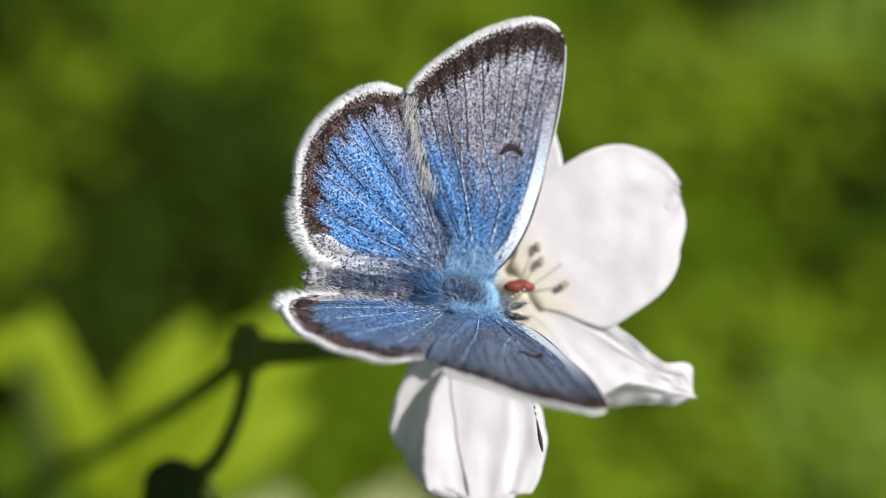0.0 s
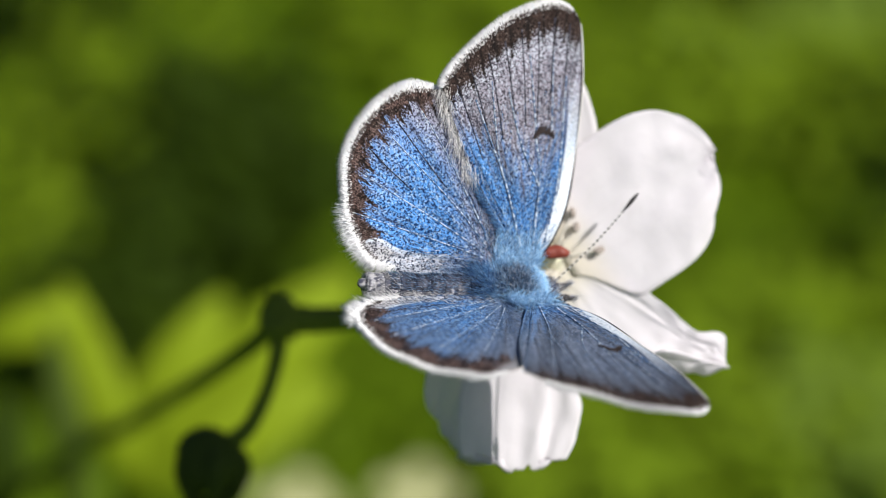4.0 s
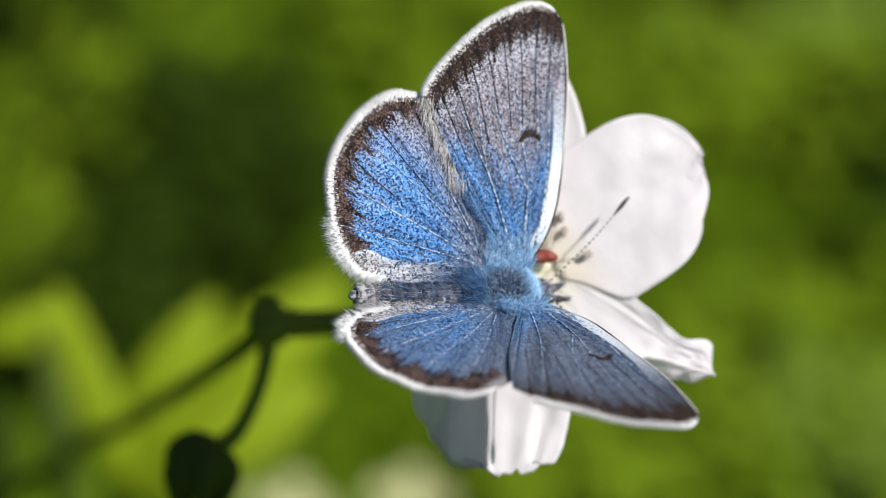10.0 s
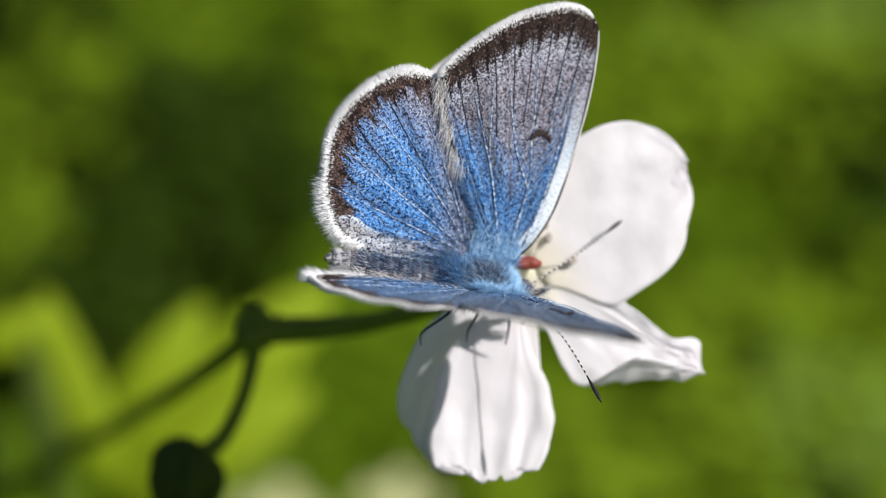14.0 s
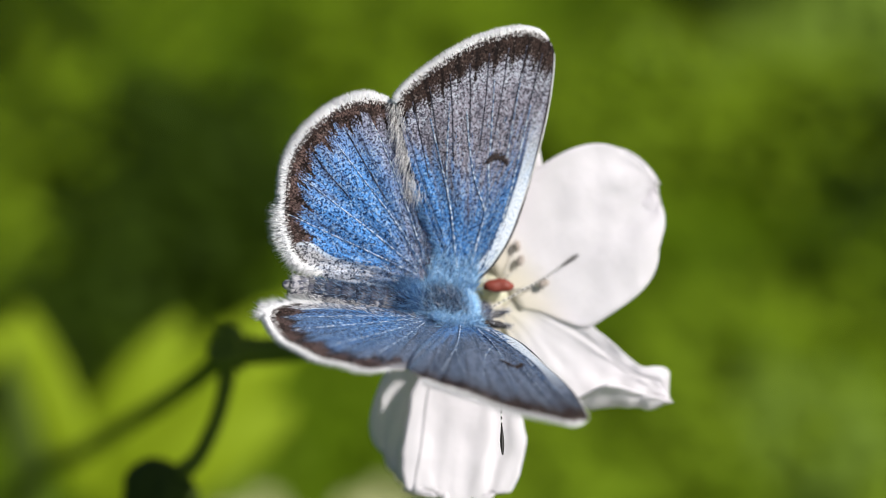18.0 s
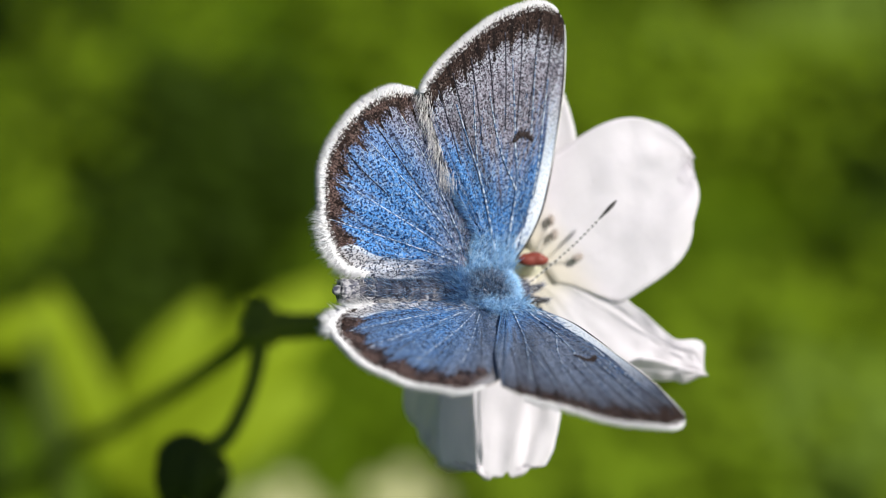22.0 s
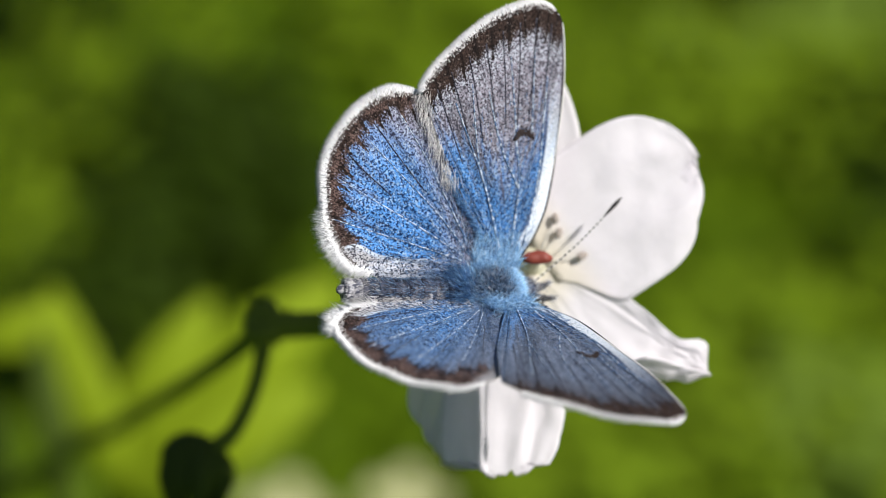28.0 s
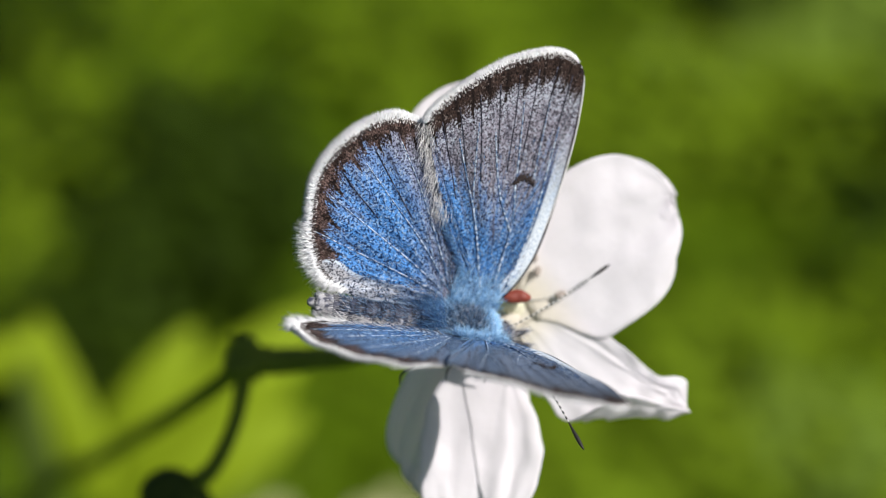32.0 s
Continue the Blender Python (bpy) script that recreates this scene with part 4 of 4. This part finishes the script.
def herb(label, blades):
    top = tagged(new("meadow_leaf"), label, "leaf")
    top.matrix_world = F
    low = np.mean([b[0] for b in blades], axis=0)
    deep = max(b[3] for b in blades)
    for base, tip, half, depth, material, name_label in blades:
        leaflet(top, base, tip, half, depth, material, name_label)
    part("leaf_stalk", tube([(low[0] * MM, low[1] * MM, -deep * MM), ((low[0] - 3) * MM, (low[1] - 15) * MM, -(deep + 15) * MM), ((low[0] - 5) * MM, (low[1] - 50) * MM, -(deep + 60) * MM)], [0.0011, 0.0014], 8, 16), material, top)


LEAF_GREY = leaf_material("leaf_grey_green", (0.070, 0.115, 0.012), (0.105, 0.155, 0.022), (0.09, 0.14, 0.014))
# strong sun on this leaf is part of its brightened colour
herb("lobed leaf with a deep notch behind the stalk, sunlight put into its bright colour", [
    ((-41.4, -30.3), (-50.3, -6.2), 3.1, 128, LEAF_SUN_TONE, "arched leaflet coloured as sunlit"),
    ((-47.4, -9.9), (-59.9, -13.3), 2.8, 126, LEAF_SUN_TONE, "leaflet coloured as sunlit, bent over at its tip"),
    ((-43.1, -27.8), (-31.1, -7.9), 3.8, 130, LEAF_SUN_TONE, "pointed leaflet coloured as sunlit"),
    ((-39.6, -28.3), (-16.0, -5.7), 5.9, 134, LEAF_SUN_TONE, "broad leaflet coloured as sunlit"),
    ((-42.7, -31.5), (-17.9, -19.1), 5.0, 132, LEAF_SUN_TONE, "lower leaflet coloured as sunlit")])
herb("narrow grey-green blade before the notched lobed leaf", [((-45.9, -31.0), (-49.6, -10.9), 2.0, 118, LEAF_GREY, "grey-green blade")])
# this leaf's darkness is shade put into its colour
herb("leaf low beside the stem with shade put into its dark colour", [((-54.4, -33.1), (-54.1, -18.7), 2.9, 114, LEAF_SHADE_TONE, "dark leaflet coloured as shaded")])
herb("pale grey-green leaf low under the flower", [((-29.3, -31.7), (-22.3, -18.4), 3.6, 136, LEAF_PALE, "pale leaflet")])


def far_flower(center):
    top = tagged(new("meadow_flower"), "pale yellow-green open meadow flower low behind the leaves", "flower")
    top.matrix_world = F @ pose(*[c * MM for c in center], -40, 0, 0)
    for k in range(5):
        petal(top, 72 * k + 10, 7.0, 2.4, 0.35, 0.6, 0.4, 20 + k, 0.0, "", 0.4, CREAM)
    part("flower_heart", blob((0, 0, 0), (0.9 * MM, 0.9 * MM, 0.6 * MM), 12, 0.1 * MM), STYLE, top, "yellow heart of the flower")
    part("flower_stem", tube([(0, 0, 0), (0.002, -0.02, -0.03), (0.0, -0.06, -0.12)], [0.5 * MM, 0.7 * MM], 7, 16), STEM, top)


far_flower((-26.4, -42.0, -190))
far_flower((-8.8, -41.6, -200))


# ---- movement ----
def motions():
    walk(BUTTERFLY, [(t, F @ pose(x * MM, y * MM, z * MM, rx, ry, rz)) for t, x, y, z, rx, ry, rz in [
        (0, -0.50, -2.37, 0.06, -37.1, 14.5, -6.7), (0.5, -0.69, -1.91, -0.04, -39.0, 13.0, -4.7), (1, 0.20, -3.10, -0.21, -35.5, 18.8, -10.3),
        (1.5, 0.23, -3.93, -0.36, -35.0, 16.5, -9.7), (2, 0.23, -2.86, 0.05, -42.8, 16.3, -8.9), (2.5, -0.13, -3.59, 0.50, -37.8, 17.0, -6.3),
        (3, -0.40, -3.44, 0.60, -32.4, 19.2, -4.6), (3.5, -0.65, -3.48, 0.34, -37.6, 17.4, -6.3), (4, 0.49, -3.78, 0.28, -35.3, 24.1, -0.1),
        (4.5, -0.59, -3.17, 0.54, -31.4, 15.8, 5.2), (5, -0.41, -3.55, 0.13, -30.6, 17.3, -0.7), (5.5, -0.76, -3.74, -0.08, -32.3, 13.1, -0.9),
        (6, -0.58, -2.62, -0.30, -32.1, 15.1, -6.0), (6.5, -0.64, -1.98, 0.12, -38.5, 14.3, -4.2), (7, 0.39, -3.08, 0.05, -36.9, 18.1, -10.1),
        (7.5, 0.33, -4.03, 0.05, -36.4, 17.4, -11.6), (8, 0.36, -2.76, -0.06, -43.1, 15.5, -8.8), (8.5, -0.22, -3.56, 0.39, -30.7, 19.6, -4.8),
        (9, -0.18, -3.37, 0.35, -31.9, 18.7, -3.4), (9.5, -0.29, -3.45, 0.41, -31.1, 20.9, -3.1), (9.8, -0.17, -3.24, 0.30, -30.4, 15.9, -4.3),
        (10, 0.73, -3.82, -0.01, -31.8, 22.6, 2.9), (10.5, -0.55, -2.94, 0.21, -28.6, 16.0, 5.5), (11, -0.41, -3.55, 0.13, -30.6, 17.3, -0.7),
        (11.5, -0.76, -3.74, -0.08, -32.3, 13.1, -0.9), (12, -0.58, -2.62, -0.30, -32.1, 15.1, -6.0), (12.5, -0.47, -2.14, -0.28, -36.2, 14.0, -3.5),
        (13, 0.30, -3.06, -0.33, -35.1, 19.4, -9.3), (13.5, 0.48, -3.51, -0.18, -34.5, 16.7, -10.6), (14, 0.45, -2.80, -0.26, -43.0, 15.2, -7.8),
        (14.5, 0.30, -3.35, -0.12, -32.4, 19.2, -4.2), (15, -0.18, -3.37, 0.35, -31.9, 18.7, -3.4), (15.5, -0.29, -3.45, 0.41, -31.1, 20.9, -3.1),
        (15.8, -0.17, -3.24, 0.30, -30.4, 15.9, -4.3), (16, 0.73, -3.82, -0.01, -31.8, 22.6, 2.9), (16.5, -0.35, -3.02, -0.48, -31.2, 16.3, 4.4),
        (17, -0.40, -3.51, -0.47, -30.4, 18.2, -1.2), (17.5, -0.76, -3.78, -0.56, -32.9, 9.7, -1.9), (18, -0.31, -2.90, -0.39, -36.0, 14.4, -6.8),
        (18.5, -0.51, -2.10, -0.34, -37.7, 14.6, -4.7), (19, 0.01, -2.76, -0.45, -35.4, 17.7, -7.8), (19.5, 0.55, -3.46, -0.59, -37.0, 16.7, -11.7),
        (20, 0.71, -2.97, -0.47, -45.1, 14.7, -8.1), (20.5, -0.10, -3.60, 0.50, -38.5, 17.0, -6.5), (21, -0.18, -3.37, 0.83, -32.0, 18.0, -5.3),
        (21.5, -0.07, -3.57, 0.56, -35.6, 19.0, -4.6), (21.9, -0.21, -3.34, 0.33, -28.1, 16.7, -5.4), (22, 0.21, -3.59, 0.10, -30.6, 25.7, 1.2),
        (22.5, -0.52, -3.12, -0.01, -29.9, 18.0, 3.3), (23, -0.25, -3.49, -0.02, -28.9, 20.1, -1.0), (23.5, -0.91, -3.64, -0.24, -24.8, 15.2, -0.8),
        (24, -0.44, -2.93, -0.32, -32.1, 16.0, -6.5), (24.5, -0.54, -2.29, -0.50, -36.9, 15.4, -6.0), (25, 0.01, -2.76, -0.45, -35.4, 17.7, -7.8),
        (25.5, 0.55, -3.46, -0.59, -37.0, 16.7, -11.7), (26, 0.71, -2.97, -0.47, -45.1, 14.7, -8.1), (26.5, -0.20, -3.42, 0.31, -37.3, 19.1, -7.0),
        (27, -0.35, -3.01, 0.72, -33.7, 18.7, -6.4), (27.5, -0.46, -3.93, 0.59, -32.0, 20.9, -4.0), (27.9, -0.64, -2.99, 0.14, -30.4, 20.8, -4.9),
        (28, 0.25, -3.61, -0.27, -31.1, 24.0, 1.6), (28.5, -0.58, -3.02, -0.01, -32.0, 16.7, 2.6), (29, -0.23, -3.37, 0.07, -31.2, 20.2, -0.3),
        (29.5, -1.14, -3.93, 0.29, -26.3, 17.3, -2.0), (30, -1.03, -2.61, -0.65, -28.3, 18.3, -6.4), (30.5, -1.17, -1.98, -0.65, -30.9, 19.1, -4.3),
        (31, -0.51, -2.56, -0.27, -33.8, 20.2, -6.9), (31.5, -0.02, -2.97, -0.19, -36.0, 22.8, -11.3), (32, -0.00, -3.35, -0.61, -37.7, 17.3, -7.7)]])
    # the curled petal nods
    walk(CURLED, [(t, pose(0, 0, 0, 0, 0, turn)) for t, turn in [
        (0, 1.1), (0.5, 2.2), (1, 1.9), (1.5, -0.7), (2, 2.6), (2.5, -0.9), (3, -1.1), (3.5, -1.1), (4, 0.0),
        (4.5, 1.1), (5, -0.7), (5.5, -1.1), (6, 0.0), (6.5, 2.4), (7, 2.2), (7.5, 0.0), (8, 3.7), (8.5, -0.4),
        (9, -0.4), (9.5, 0.0), (10, -1.1), (10.5, 0.2), (11, -0.7), (11.5, -1.3), (12, -0.2), (12.5, 0.2), (13, 0.6),
        (13.5, -0.7), (14, 1.7), (14.5, -1.7), (15, -0.7), (15.5, -0.6), (16, -0.4), (16.5, 0.7), (17, -0.9), (17.5, -2.0),
        (18, -0.6), (18.5, 0.9), (19, 0.6), (19.5, -0.9), (20, 1.7), (20.5, 0.0), (21, -0.6), (21.5, -0.7), (22, -0.2),
        (22.5, 0.4), (23, -0.4), (23.5, -1.5), (24, -0.2), (24.5, 0.4), (25, 0.6), (25.5, -0.9), (26, 0.9), (26.5, 0.4),
        (27, -0.4), (27.5, -1.9), (28, -0.7), (28.5, 0.2), (29, -0.6), (29.5, -1.1), (30, -0.2), (30.5, 1.1), (31, 0.2),
        (31.5, 0.4), (32, -0.2)]])
    flaps = [
        (0, 36.8, 37.4), (0.5, 34.9, 37.1), (1, 42.3, 44.7), (1.5, 52.0, 47.5), (2, 46.2, 41.5),
        (2.5, 43.0, 43.7), (3, 38.0, 39.2), (3.5, 36.0, 37.8), (4, 34.5, 33.5), (4.5, 35.3, 36.9),
        (5, 41.5, 41.0), (5.5, 40.3, 38.9), (6, 46.0, 42.1), (6.5, 36.0, 38.4), (7, 40.0, 40.7),
        (7.5, 46.3, 46.6), (8, 44.9, 41.0), (8.5, 40.4, 41.7), (9, 35.0, 37.9), (9.5, 37.4, 37.5),
        (9.8, 39.3, 39.1), (10, 32.3, 33.4), (10.5, 40.5, 41.3), (11, 41.5, 41.0), (11.5, 40.3, 38.9),
        (12, 46.0, 42.1), (12.5, 41.2, 41.2), (13, 41.1, 42.4), (13.5, 47.2, 45.5), (14, 47.4, 41.8),
        (14.5, 43.2, 39.7), (15, 35.0, 37.9), (15.5, 37.4, 37.5), (15.8, 39.3, 39.1), (16, 32.3, 33.4),
        (16.5, 37.9, 38.2), (17, 43.0, 42.3), (17.5, 40.6, 38.3), (18, 40.8, 38.1), (18.5, 40.2, 39.1),
        (19, 39.4, 40.4), (19.5, 48.3, 46.6), (20, 47.4, 39.8), (20.5, 42.8, 42.8), (21, 41.8, 45.2),
        (21.5, 36.5, 36.5), (21.9, 35.6, 35.9), (22, 37.9, 35.0), (22.5, 37.3, 40.2), (23, 41.8, 43.1),
        (23.5, 44.9, 44.4), (24, 40.7, 40.2), (24.5, 40.1, 39.8), (25, 39.4, 40.4), (25.5, 48.3, 46.6),
        (26, 47.4, 39.8), (26.5, 43.6, 42.5), (27, 42.3, 43.1), (27.5, 35.6, 34.1), (27.9, 44.1, 43.2),
        (28, 35.8, 35.0), (28.5, 37.3, 39.6), (29, 39.3, 37.6), (29.5, 44.0, 46.8), (30, 44.4, 43.4),
        (30.5, 46.1, 44.7), (31, 39.5, 40.5), (31.5, 48.9, 47.4), (32, 45.7, 44.3)]
    turns = {1: [
        (0, -12.8, 16.4, 5.7), (1, -8.6, 10.5, 5.4), (2, 2.4, -4.1, 2.5), (3, 10.1, -9.5, -8.3), (4, 13.8, -17.3, -2.7), (5, 2.8, -5.0, 3.1),
        (6, -5.7, 7.7, -1.4), (7, -10.0, 12.4, 7.0), (8, 1.1, -2.4, 2.6), (9, 8.3, -6.7, -9.6), (10, 9.0, -11.2, -2.1), (11, 2.8, -5.0, 3.1),
        (12, -5.7, 7.7, -1.4), (13, -10.4, 13.1, 4.4), (14, 4.2, -5.5, -0.3), (15, 12.0, -11.6, -8.7), (16, 14.5, -16.3, -5.7), (17, 1.0, -2.9, 4.0),
        (18, -4.3, 5.8, -0.2), (19, -10.6, 13.8, 0.6), (20, 4.8, -6.8, 0.8), (21, 12.0, -11.6, -8.7), (22, 14.5, -16.3, -5.7), (23, 2.2, -4.9, 5.0),
        (24, -5.6, 7.6, -1.0), (25, -4.9, 7.5, -5.0), (26, 7.1, -7.5, -4.7), (27, 8.4, -7.6, -7.7), (28, 14.5, -16.4, -5.6), (29, -1.5, -0.0, 6.3),
        (30, -2.3, 4.6, -6.2), (31, -4.9, 7.5, -5.0), (32, 7.1, -7.5, -4.7)], -1: [
        (0, 21.2, 4.9, 4.4), (1, -11.1, -2.4, 3.7), (2, -0.6, 0.3, 7.7), (3, -9.0, -2.0, 0.0), (4, -20.0, -4.0, -4.0), (5, -14.0, -3.0, -5.0),
        (6, 5.9, 1.6, -8.7), (7, -9.5, -2.2, 1.9), (8, -1.2, 0.1, 7.5), (9, -9.0, -2.0, 0.0), (10, -20.0, -4.0, -4.0), (11, -14.0, -3.0, -5.0),
        (12, 5.9, 1.6, -8.7), (13, -6.6, -1.3, 3.9), (14, -1.1, 0.2, 8.6), (15, -9.0, -2.0, 0.0), (16, -20.0, -4.0, -4.0), (17, -14.0, -3.0, -5.0),
        (18, 9.9, 3.0, -9.5), (19, 13.1, 2.7, 10.6), (20, -0.6, 0.2, 6.2), (21, -9.0, -2.0, 0.0), (22, -20.0, -4.0, -4.0), (23, -14.0, -3.0, -5.0),
        (24, 5.9, 1.6, -8.7), (25, 16.2, 4.2, 0.2), (26, -3.2, -0.1, 9.7), (27, -9.0, -2.0, 0.0), (28, -20.0, -4.0, -4.0), (29, -14.0, -3.0, -5.0),
        (30, 6.7, 1.8, -6.9), (31, 16.2, 4.2, 0.2), (32, -3.2, -0.1, 9.7)]}
    for side, ob in FEELERS.items():
        x, y, z = FEELER[side][0]
        walk(ob, [(t, pose(x * MM, y * MM, z * MM, rx, ry, rz)) for t, rx, ry, rz in turns[side]])
    for (kind, side), ob in WINGS.items():
        drop = -1.2 if kind == "hind" else 0.0
        swing = -5.0 if kind == "hind" and side < 0 else 0.0
        walk(ob, [(t, pose(0, side * 0.9 * MM, 0.6 * MM, side * ((left if side > 0 else right) + drop), 0, 0) @ pose(0, 0, 0, 0, 0, swing)) for t, left, right in flaps])


motions()
